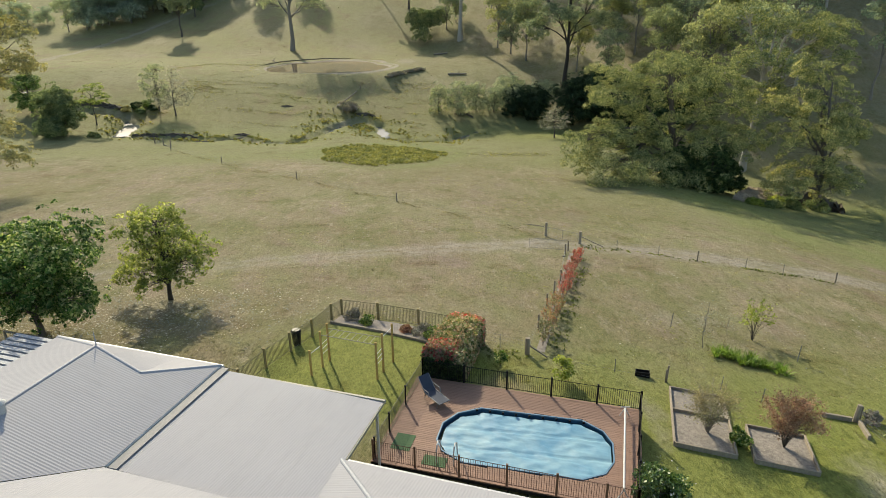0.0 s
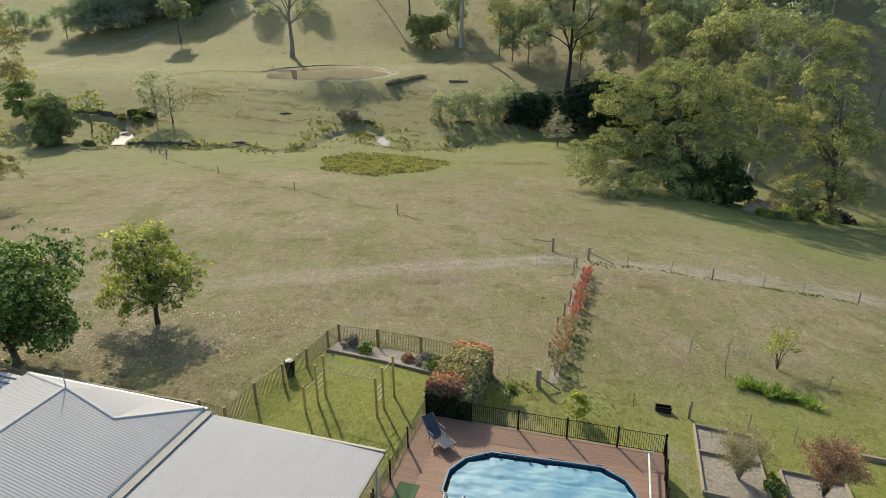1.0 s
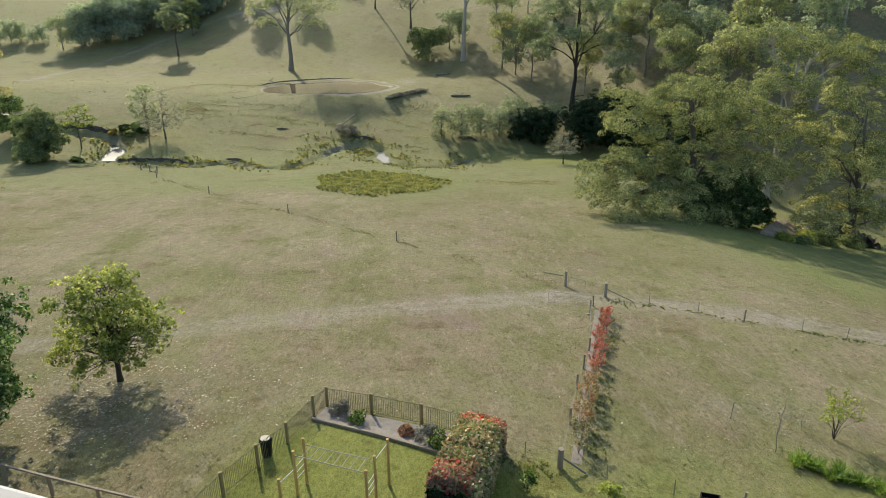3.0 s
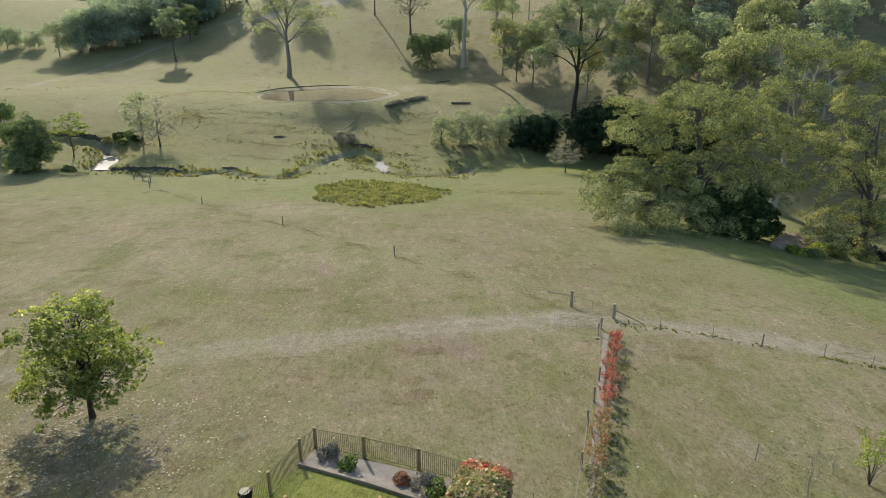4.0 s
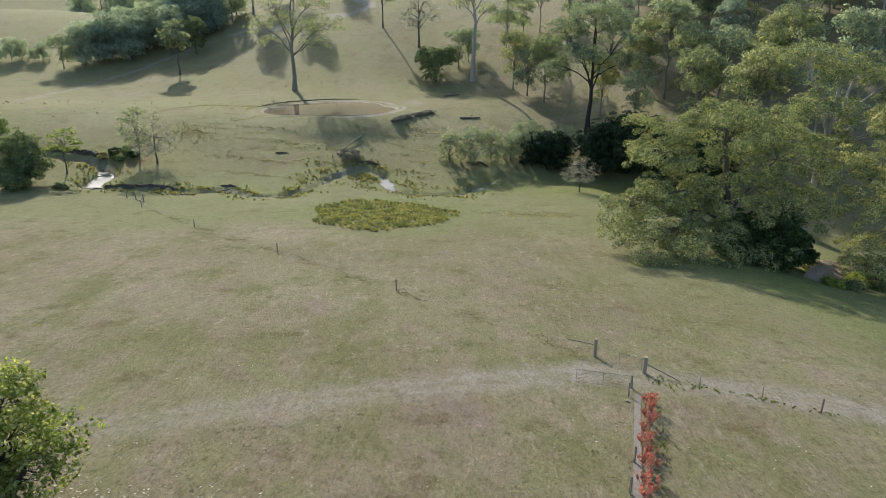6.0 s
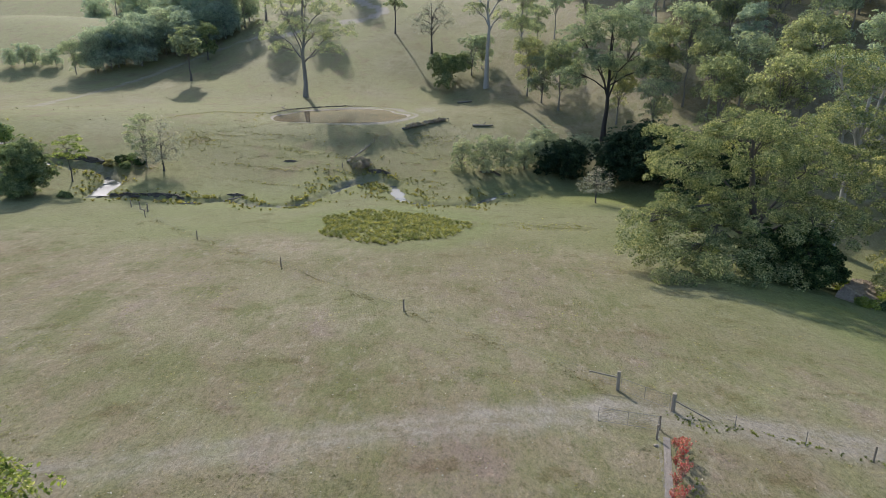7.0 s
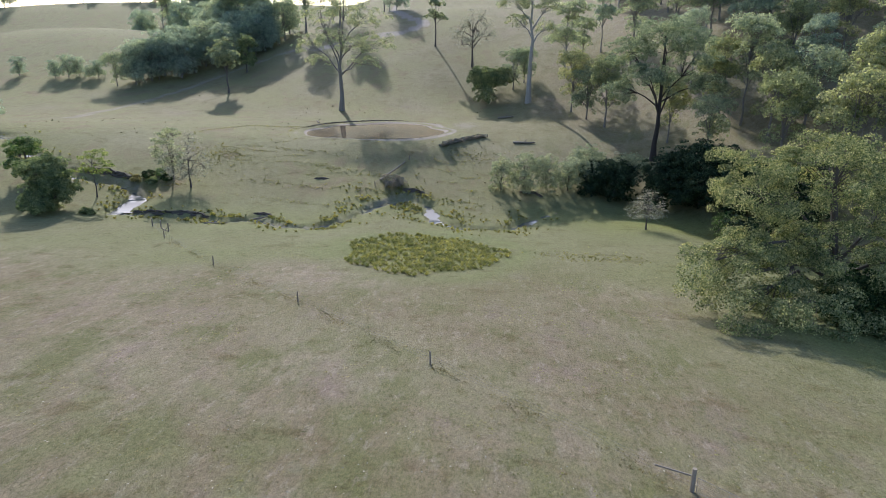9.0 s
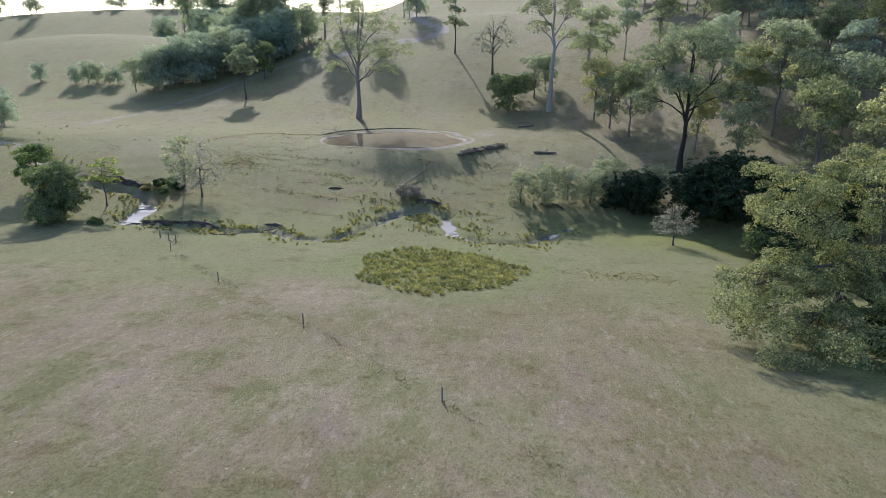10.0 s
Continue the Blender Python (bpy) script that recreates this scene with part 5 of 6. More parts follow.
def climbing_frame():
    top = thing("climbing_frame", "round treated-pine posts with an overhead ladder", "play equipment")
    posts = [((-8.0, 32.7), 1.75), ((-7.5, 33.7), 2.55), ((-7.2, 34.5), 2.7), ((-4.0, 32.5), 2.55), ((-3.7, 33.35), 2.7), ((-3.2, 34.6), 2.75)]
    for (x, y), h in posts:
        g = gz(x, y)
        part("post", rodded(((x, y, g - 0.3), (x, y, g + h), 0.075, 0.07), n=12), LOG, top)
    z = gz(-5.5, 33.5) + 2.35
    a, b, c, d = Vector((-7.5, 33.7, z)), Vector((-7.2, 34.5, z)), Vector((-4.0, 32.5, z)), Vector((-3.7, 33.35, z))
    bars = part("ladder", rodded((a, c, 0.025), (b, d, 0.025)), CREAM, top, "pale overhead ladder")
    for k in range(1, 9):
        part("rung", rodded((a.lerp(c, k / 9), b.lerp(d, k / 9), 0.02)), CREAM, bars)
    for p, q in ((a, b), (c, d)):
        for drop in (0.7, 1.05, 1.4):
            v = Vector((0, 0, -drop))
            part("rung", rodded((p + v, q + v, 0.018)), WHITE, top)
    for p, q, dz in ((Vector((-8.0, 32.7, z)), a, -0.75), (Vector((-3.7, 33.35, z)), Vector((-3.2, 34.6, z)), 0.0)):
        v = Vector((0, 0, dz))
        part("bar", rodded((p + v, q + v, 0.02)), WHITE, top)


climbing_frame()


def hedge_block():
    top = thing("hedge", "clipped photinia hedge with red and bronze new leaves", "hedge")
    m = Matrix.Translation((-1.2, 32.65, 0)) @ Matrix.Rotation(radians(-15.5), 4, "Z")
    w, l, h = 2.35, 6.4, 2.3
    rng = np.random.default_rng(61)
    n = 21000
    pick = rng.uniform(0, 1, n)
    p = np.stack([rng.uniform(0, w, n), rng.uniform(0, l, n), rng.uniform(0.1, h, n)], -1)
    p[pick < 0.4, 2] = h
    p[(pick >= 0.4) & (pick < 0.55), 1] = 0
    p[(pick >= 0.55) & (pick < 0.62), 1] = l
    p[(pick >= 0.62) & (pick < 0.81), 0] = 0
    p[pick >= 0.81, 0] = w
    lump = 0.07 * np.sin(p[:, 0] * 2.3) * np.sin(p[:, 1] * 1.7 + 1) + 0.04 * np.sin(p[:, 1] * 3.9)
    p[:, 2] *= 1 - 0.14 * (p[:, 1] / l) - 0.10 * (np.abs(p[:, 0] / w - 0.5) * 2) ** 3
    p[:, 2] += lump * (p[:, 2] > 1)
    world_p = np.array([m @ Vector(v) for v in p])
    world_p[:, 2] += ground_z(world_p[:, 0], world_p[:, 1])
    warm = (p[:, 1] < 1.7) & (p[:, 2] > 1.2) & (p[:, 0] < 1.9) | (p[:, 1] > 5.6)
    warm &= rng.uniform(0, 1, n) < 0.55
    # old marks the lower front, whose near-black leaves paint in its shade.
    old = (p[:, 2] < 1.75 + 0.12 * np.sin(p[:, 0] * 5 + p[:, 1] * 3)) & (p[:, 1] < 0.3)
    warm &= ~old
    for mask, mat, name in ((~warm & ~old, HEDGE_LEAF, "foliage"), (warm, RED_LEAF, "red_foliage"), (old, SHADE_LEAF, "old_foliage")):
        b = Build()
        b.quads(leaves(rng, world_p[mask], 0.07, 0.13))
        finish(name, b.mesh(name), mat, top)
    z = gz(0.5, 36)
    # Solid dark box inside, added to stop light passing through the leaves.
    part("core", boxed((0.03, 0.02, z - 0.5), (w - 0.12, l - 0.35, z + h - 0.78), m), DARK_BARK, top)


hedge_block()


def red_row():
    rng = random.Random(12)
    for i in range(34):
        k = i / 33
        if i in (13, 14, 25):
            continue
        x, y = 6.95 + 7.25 * k + 0.3 * math.sin(i * 2.1), 38.4 + 22.6 * k
        big = 1.12 - 0.32 * k + 0.2 * math.sin(i * 1.7) + rng.uniform(-0.15, 0.15)
        near = i < 4 or i in (6, 9)
        vase("hedge_shrub", "young photinia shrub with olive and bronze leaves" if near else "young photinia shrub with coppery red leaves", on(x, y), 200 + i, big * 1.4, big * 0.55, 14, HEDGE_LEAF if near else RED_LEAF if k > 0.42 else COPPER_LEAF, STEM, 300, 0.075, 0.1, "shrub", "row of photinia shrubs", 0.4)


red_row()


def wire_fence(label, points, height=1.15, post_r=0.06, wires=(0.35, 0.65, 0.95), mat=TIMBER, star=(), group="paddock fences"):
    """Posts on the ground, with thin wires strung between them; star: those that are slim steel pickets."""
    top = thing("wire_fence", label, "fence", (0, 0, 0), group)
    feet = [Vector(on(*p)) for p in points]
    for i, f in enumerate(feet):
        slim = i in star
        r = 0.025 if slim else post_r
        part("picket" if slim else "post", rodded((f - Vector((0, 0, 0.3)), f + Vector((0.03 * math.sin(i * 5), 0.02, height)), r, r * 0.9), n=8), GREY_STEEL if slim else mat, top)
    for w in wires:
        strand = Build()
        strand.tube([f + Vector((0, 0, w)) for f in feet], [0.006] * len(feet), 4)
        finish("wire", strand.mesh("wire"), GREY_STEEL, top)
    return top


wire_fence("line of grey timber posts with sagging wire", [(12.1, 69.6), (-6.6, 87), (-24.6, 103.5), (-42.2, 118.5), (-58.5, 134.5), (-65.8, 143.6)], 1.35, 0.09)
wire_fence("grey timber posts beside the creek", [(-65.8, 143.6), (-63.2, 142), (-60.8, 140.2)], 1.5, 0.12)
wire_fence("low wire fence with steel pickets and timber posts", [(15.4, 66.3), (18.9, 63.7), (22.8, 61.8), (26.3, 60.2), (30.5, 58.4), (33.6, 57.0), (38.4, 56.1), (46, 53.5)], 1.15, 0.07, star=(1, 2, 4, 5))
wire_fence("grey timber fence beside the red shrubs", [(5.65, 36.9), (7.1, 41.5), (8.5, 46.3), (9.65, 49.6), (10.8, 52.9), (12.9, 61.8), (13.5, 63.2)], 1.15, 0.08)
wire_fence("light wire garden fence", [(2.6, 38.2), (3.9, 37.7), (5.65, 36.9)], 1.0, 0.05, star=(0, 1))
wire_fence("light wire garden fence", [(5.65, 36.9), (8.0, 36.2), (11.2, 35.3), (14.2, 34.3)], 0.95, 0.06, (0.15,), star=(1, 2))
RAILS = [(-13.6, 31.95), (-16.4, 32.8), (-19.2, 33.7), (-22, 34.6), (-25, 35.5), (-29, 36.7)]
rail_fence = wire_fence("low timber rail fence beside the house", RAILS, 1.15, 0.09, (0.4, 0.75))
for p, q in zip(RAILS, RAILS[1:]):
    beam("rail", on(*p, 1.1), on(*q, 1.1), 0.12, 0.05, TIMBER, rail_fence)


def strainer(x, y, dx, dy, h=1.5, label="thick grey timber gate post with a diagonal stay", mat=PALE_TIMBER):
    top = thing("gate_post", label, "post", (0, 0, 0), "gate posts")
    f = Vector(on(x, y))
    part("post", rodded((f - Vector((0, 0, 0.4)), f + Vector((0, 0, h)), 0.17, 0.16), n=12), mat, top)
    e = Vector(on(x + dx, y + dy))
    part("stay", rodded((f + Vector((0, 0, h * 0.62)), e + Vector((0, 0, 0.08)), 0.06), n=8), mat, top)


strainer(15.4, 66.3, 2.3, -1.5)
strainer(5.65, 36.9, 1.3, -0.4, 1.25, mat=TIMBER)
gp = thing("gate_post", "grey timber gate post with a level arm", "post", (0, 0, 0), "gate posts")
f = Vector(on(12.1, 69.6))
part("post", rodded((f - Vector((0, 0, 0.4)), f + Vector((0, 0, 1.7)), 0.15, 0.14), n=12), PALE_TIMBER, gp)
part("arm", rodded((f + Vector((0, 0, 1.15)), f + Vector((-2.2, 0.8, 1.25)), 0.06), n=8), PALE_TIMBER, gp)


def farm_gate(a, b, label):
    top = thing("farm_gate", label, "gate", (0, 0, 0), "farm gates")
    p, q = Vector(on(*a, 0.12)), Vector(on(*b, 0.12))
    up = Vector((0, 0, 1.05))
    part("frame", rodded((p, q, 0.014), (p + up, q + up, 0.014), (p, p + up, 0.014), (q, q + up, 0.014), (p.lerp(q, 0.5), p.lerp(q, 0.5) + up, 0.015)), GREY_STEEL, top)
    bm = bmesh.new()
    for k in range(1, 8):
        rod(bm, p + up * k / 8, q + up * k / 8, 0.005, 0.005, 3)
    part("mesh_infill", bm, GREY_STEEL, top)


farm_gate((15.2, 66.5), (12.3, 69.4), "galvanised farm gate across the dirt track")
farm_gate((13.3, 63.0), (9.4, 64.0), "galvanised gate standing open in the grass")

# raised beds
SOIL = worn("garden soil", (0.10, 0.085, 0.07), (0.52, 0.46, 0.40), 0.95, scale=4.5, fine=16.0, bump=1.0, depth=0.06)
MULCH = worn("bark mulch", (0.198, 0.167, 0.144), (0.380, 0.342, 0.304), 0.95, scale=2.5, fine=16.0, bump=0.9, depth=0.06)


def ground_patch(name, corners, mat, parent=None, lift=0.04, n=10, label=""):
    """A thin skin of soil that follows the ground between four corners."""
    a, b, c, d = (np.array(v, float) for v in corners)
    v = []
    for i in range(n + 1):
        for j in range(n + 1):
            s, t = i / n, j / n
            p = (a * (1 - s) + b * s) * (1 - t) + (d * (1 - s) + c * s) * t
            v.append((*p, gz(*p) + lift + 0.02 * math.sin(i * 2.7 + j * 1.9)))
    return raw(name, v, [(i * (n + 1) + j, (i + 1) * (n + 1) + j, (i + 1) * (n + 1) + j + 1, i * (n + 1) + j + 1) for i in range(n) for j in range(n)], mat, parent, label, smooth=True)


def raised_bed(ox, oy, turn, w, l, cross=()):
    at = frame_at(ox, oy, turn)
    top = thing("raised_bed", "grey timber sleeper garden bed with bare soil", "garden bed", (0, 0, 0), "raised beds")
    lines = [((0, 0), (w, 0)), ((w, 0), (w, l)), ((w, l), (0, l)), ((0, l), (0, 0))] + [((0, c), (w, c)) for c in cross]
    for p, q in lines:
        beam("sleeper", on(*at(*p)[:2]), on(*at(*q)[:2]), 0.11, 0.28, TIMBER, top)
    ground_patch("soil", [at(*p)[:2] for p in ((0, 0), (w, 0), (w, l), (0, l))], SOIL, top, 0.1)


raised_bed(12.3, 27.3, -17, 3.1, 6.3, (3.6,))
raised_bed(16.1, 26.1, -17, 3.0, 3.4)
vase("bush", "vase-shaped maroon-leaved shrub in a raised bed", on(18.3, 27.5, 0.1), 301, 3.2, 1.95, 50, MAROON_LEAF, DARK_BARK, 8000, 0.062, 0.3, flat=0.6)
vase("bush", "dry tan twiggy shrub in a raised bed", on(14.6, 28.6, 0.1), 302, 2.9, 2.0, 80, TAN_LEAF, STEM, 5500, 0.05, 0.25, flat=0.5)
tree("bush", "small green shrub beside a raised bed", on(16.0, 27.8), 303, 1.0, 0.5, 0.1, 0.03, DEEP_LEAF, BARK, 18, 50, 0.1, clump=0.3, category="bush", limbs=3)
camellia = tree("camellia", "dark glossy camellia with white flowers", on(9.9, 22.7), 304, 2.2, 1.2, 0.2, 0.06, CAMELLIA_LEAF, BARK, 60, 80, 0.1, clump=0.25, category="bush", limbs=5)
tree("sapling", "slender bare grey sapling in the paddock", on(18.9, 40.1), 305, 4.4, 1.0, 1.2, 0.035, TWIG, STEM, 34, 6, 0.06, clump=0.3, limbs=10, thin=1.6)
tree("sapling", "small bare twiggy sapling", on(21.8, 42.6), 309, 2.0, 0.6, 0.3, 0.02, TWIG, STEM, 22, 6, 0.05, clump=0.3, limbs=6, thin=1.6)
vase("sapling", "multi-stemmed shrub with fresh yellow-green leaves", on(23.4, 41.8), 306, 3.2, 1.7, 20, YELLOW_LEAF, DARK_BARK, 650, 0.1, 0.5, category="sapling", flat=0.5)
tree("sapling", "young yellow-green sapling by the fence", on(7.4, 33.4), 307, 2.1, 0.6, 0.3, 0.03, YELLOW_LEAF, BARK, 26, 40, 0.1, clump=0.3, limbs=4)
tree("sapling", "small staked citrus sapling", on(3.7, 34.9), 308, 1.3, 0.4, 0.4, 0.025, DEEP_LEAF, BARK, 14, 36, 0.1, clump=0.35, limbs=3)
for i, (x, y, h, r, mat, what) in enumerate(((-6.7, 41.2, 0.9, 0.6, LILAC_LEAF, "grey-lilac lavender bush"), (-5.5, 40.25, 0.95, 0.5, DEEP_LEAF, "round dark-green shrub"), (-1.4, 38.7, 0.9, 0.7, LILAC_LEAF, "grey-lilac lavender bush"), (-0.9, 38.1, 0.9, 0.55, DEEP_LEAF, "small dark-green shrub"), (-2.6, 39.2, 0.5, 0.4, MAROON_LEAF, "low reddish shrub"))):
    tree("bush", what + " in the mulched bed", on(x, y), 320 + i, h, r, 0.05, 0.03, mat, BARK, 20, 60, 0.08, clump=0.3, category="bush", limbs=3)
bed = thing("mulch_bed", "mulched garden bed with a timber edge", "garden bed")
beam("edging", on(-8.15, 40.45), on(-4.4, 38.9), 0.15, 0.2, TIMBER, bed)
beam("edging", on(-4.4, 38.9), on(-0.8, 37.4), 0.15, 0.2, TIMBER, bed)
ground_patch("mulch", [(-8.1, 40.5), (-0.8, 37.45), (0.4, 39.4), (-7.6, 42.0)], MULCH, bed, 0.06)
ob = ground_patch("bare_strip", [(6.35, 37.5), (6.9, 37.3), (13.85, 62.0), (13.45, 62.2)], MULCH, None, 0.03, 16)
tagged(ob, "strip of bare mulch under the red shrubs", "ground", kind="structure")

YELLOW_GREEN = foliage("lily leaves", [(0.16, 0.26, 0.05), (0.27, 0.38, 0.08), (0.38, 0.48, 0.14)], 0.5)
# strap-leaved border
rng = np.random.default_rng(8)
pts = [(19.5 + 3.5 * k + rng.normal() * 0.12, 39.0 - 2.3 * k + rng.normal() * 0.3) for k in np.linspace(0, 1, 46)]
tufts("strap_leaf_border", "row of bright green strap-leaved lilies", [(x, y, gz(x, y)) for x, y in pts], 34, 0.5, 0.05, YELLOW_GREEN, 9, spread=0.6)


def trough():
    top = thing("trough", "black plastic trough tipped on the grass", "trough")
    m = Matrix.Translation(on(12.9, 34.95)) @ Matrix.Rotation(radians(-15), 4, "Z") @ Matrix.Scale(0.75, 4)
    bm = bmesh.new()
    for lo, hi in (((-0.6, -0.25, 0), (0.6, -0.2, 0.5)), ((-0.6, 0.2, 0), (0.6, 0.25, 0.5)), ((-0.6, -0.25, 0), (-0.55, 0.25, 0.5)), ((0.55, -0.25, 0), (0.6, 0.25, 0.5)), ((-0.6, -0.25, 0), (0.6, 0.25, 0.05))):
        box(bm, lo, hi, m)
    part("body", bm, DARK_POST, top)
    part("rim", boxed((-0.63, -0.28, 0.46), (0.63, -0.22, 0.5), m), DARK_POST, top)


trough()


def stake(x, y, h, r, mat, label):
    f = Vector(on(x, y))
    ob = thing("stake", label, "stake", (0, 0, 0), "garden stakes")
    part("shaft", rodded((f - Vector((0, 0, 0.2)), f + Vector((0.06, 0, h)), r, r * 0.9), n=8), mat, ob)


stake(14.25, 34.35, 1.2, 0.07, TIMBER, "grey timber post by the raised bed")
stake(17.4, 33.5, 1.1, 0.03, GREY_STEEL, "rusty steel stake in the garden")
stake(19.5, 32.4, 1.0, 0.03, GREY_STEEL, "rusty steel stake in the garden")
stake(25.0, 38.4, 1.3, 0.03, GREY_STEEL, "rusty steel stake in the garden")
stake(24.1, 30.5, 1.15, 0.15, TIMBER, "thick grey timber corner post")
stake(17.8, 43.6, 1.2, 0.03, GREY_STEEL, "slim steel stake in the paddock")


def lounger():
    top = thing("sun_lounger", "grey-blue sling sun lounger with metal frame", "lounger")
    m = Matrix.Translation(deck_at(1.3, -2.05)) @ Matrix.Rotation(radians(-15.5 - 38), 4, "Z") @ Matrix.Scale(1.1, 4)
    at = lambda *p: m @ Vector(p)  # noqa: E731
    for s in (-0.32, 0.32):
        part("frame", pipe([at(1.0, s, 0.35), at(-0.25, s, 0.36), at(-0.85, s, 1.0)], 0.025, 8), GREY_STEEL, top)
        for x in (0.85, -0.2):
            part("leg", rodded((at(x, s, 0.35), at(x - 0.1, s, 0.0), 0.02)), GREY_STEEL, top)
        part("armrest", pipe([at(-0.45, s * 1.15, 0.6), at(0.1, s * 1.15, 0.6), at(0.15, s * 1.15, 0.36)], 0.025, 8), GREY_STEEL, top)
    part("seat", boxed((-0.25, -0.3, 0.34), (1.0, 0.3, 0.37), m), SLING, top, "blue-grey sling fabric")
    back = m @ Matrix.Translation((-0.25, 0, 0.36)) @ Matrix.Rotation(radians(47), 4, "Y")
    part("backrest", boxed((-0.9, -0.3, -0.015), (0, 0.3, 0.015), back), SLING, top, "blue-grey sling fabric")


SLING = worn("sling fabric", (0.022, 0.032, 0.06), (0.05, 0.065, 0.10), 0.8, scale=3.0, fine=60.0, bump=0.2)
lounger()

roller = thing("cover_roller", "long white pool-cover roller on stands", "pool roller")
a, b = Vector(deck_at(11.75, -0.8, 0.5)), Vector(deck_at(11.75, -7.1, 0.5))
part("tube", rodded((a, b, 0.055), n=14), WHITE, roller)
for p in (a, b):
    part("stand", rodded((p, p - Vector((0.25, 0, 0.5)), 0.025), (p, p + Vector((0.25, 0, -0.5)), 0.025)), WHITE, roller)
part("crank", rodded((a + Vector((-0.25, 0, 0.05)), a + Vector((0.25, 0, 0.05)), 0.03)), WHITE, roller)

MAT_GREEN = worn("green turf mat", (0.046, 0.099, 0.046), (0.076, 0.144, 0.061), 0.95, scale=4.0, fine=50.0, bump=0.5)
for a0, b0, w, l in ((0.35, -6.6, 1.0, 1.25), (2.2, -7.3, 1.2, 0.7)):
    ob = thing("mat", "green artificial turf mat on the deck", "mat", (0, 0, 0), "deck mats")
    m = Matrix.Translation((-1.3, 32.3, 0)) @ Matrix.Rotation(radians(-15.5), 4, "Z")
    part("turf", boxed((a0, b0, 0.004), (a0 + w, b0 + l, 0.02), m, 0.006), MAT_GREEN, ob)

bin_ob = thing("garden_bin", "dark green bin hung beside the fence post", "bin")
f = Vector(on(-9.75, 36.75))
part("body", rodded((f + Vector((0, 0, 0.02)), f + Vector((0, 0, 1.0)), 0.24, 0.32), n=14), DARK_POST, bin_ob)
part("lid", rodded((f + Vector((0, 0, 1.0)), f + Vector((0, 0, 1.12)), 0.35, 0.26), n=14), DARK_POST, bin_ob)

flowers = Build()
frng = np.random.default_rng(90)
flowers.quads(leaves(frng, np.array((0, 0, 1.3)) + frng.normal(size=(70, 3)) * (0.55, 0.55, 0.45), 0.02, 0.1, 1.0))
finish("blossom", flowers.mesh("blossom"), WHITE, camellia, "small white flowers", "stuff")

# corner of the vegetable garden
edge = thing("garden_edge", "low grey timber edging round the vegetable garden", "edging")
for p, q in (((22.4, 31.0), (23.9, 30.5)), ((24.2, 30.3), (23.7, 28.6))):
    beam("sleeper", on(*p), on(*q), 0.16, 0.28, TIMBER, edge)
for i, (x, y, h, r, mat) in enumerate(((24.6, 26.0, 0.8, 0.9, DEEP_LEAF), (24.3, 23.6, 0.7, 0.8, YELLOW_LEAF), (25.6, 28.5, 0.7, 0.7, DEEP_LEAF), (25.0, 30.4, 0.9, 0.5, LILAC_LEAF))):
    tree("bush", "low leafy vegetable-garden shrub", on(x, y), 340 + i, h, r, 0.05, 0.03, mat, BARK, 20, 60, 0.1, clump=0.3, category="bush", limbs=3)
wire_fence("light netting fence round the vegetable garden", [(24.3, 30.4), (24.2, 27.4), (23.6, 24.4), (23.0, 21.5)], 1.1, 0.04, (0.2, 0.4, 0.6, 0.8, 1.0), star=(1, 2, 3))


# creek banks and hillside details
EARTH = worn("bare earth bank", (0.36, 0.265, 0.175), (0.58, 0.46, 0.33), 0.95, scale=0.9, fine=3.0, bump=1.0, depth=0.4)
# Dark tone also paints in the shade of hollows and undercut faces.
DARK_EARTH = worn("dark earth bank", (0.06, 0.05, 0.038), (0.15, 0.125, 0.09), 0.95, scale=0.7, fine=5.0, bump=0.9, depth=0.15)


BROWN_TUFT = foliage("brown tussock grass", [(0.26, 0.23, 0.10), (0.38, 0.34, 0.16), (0.48, 0.44, 0.21), (0.28, 0.31, 0.10)], 0.55, 0.8)


def scarp(name, label, line, height, depth, mat, face=-1):
    """A broken, leaning bank of bare earth along a line, open to one side."""
    rng = np.random.default_rng(len(line) * 7 + int(height * 10))
    pts = []
    for (ax, ay), (bx, by) in zip(line, line[1:]):
        n = max(2, int(math.hypot(bx - ax, by - ay) / 0.5))
        pts += [(ax + (bx - ax) * k / n, ay + (by - ay) * k / n) for k in range(n)]
    pts = np.array(pts)
    side = np.gradient(pts, axis=0)
    side = np.stack([-side[:, 1], side[:, 0]], -1)
    side /= np.linalg.norm(side, axis=1, keepdims=True) + 1e-9
    n, v, rows = len(pts), [], 7
    taper = np.sin(np.linspace(0.0, math.pi, n)) ** 0.4
    for r in range(rows):
        k = r / (rows - 1)
        out = depth * (1 - k) ** 1.6 * face
        rough = rng.normal(size=n) * 0.1 * height + 0.22 * height * np.sin(np.arange(n) * 0.9 + r * 0.4)
        p = pts + side * (out + rough)[:, None] if r < rows - 1 else pts - side * face * 0.8
        z = ground_z(pts[:, 0], pts[:, 1]) - 0.25 + (height * k * taper + 0.07 * height * rng.normal(size=n) * (r > 0)) - (0.35 if r == rows - 1 else 0)
        v += [(a, b, c) for (a, b), c in zip(p, z)]
    f = [(r * n + i, r * n + i + 1, (r + 1) * n + i + 1, (r + 1) * n + i) for r in range(rows - 1) for i in range(n - 1)]
    tagged(raw(name, v, f, mat), label, "bank", kind="structure")


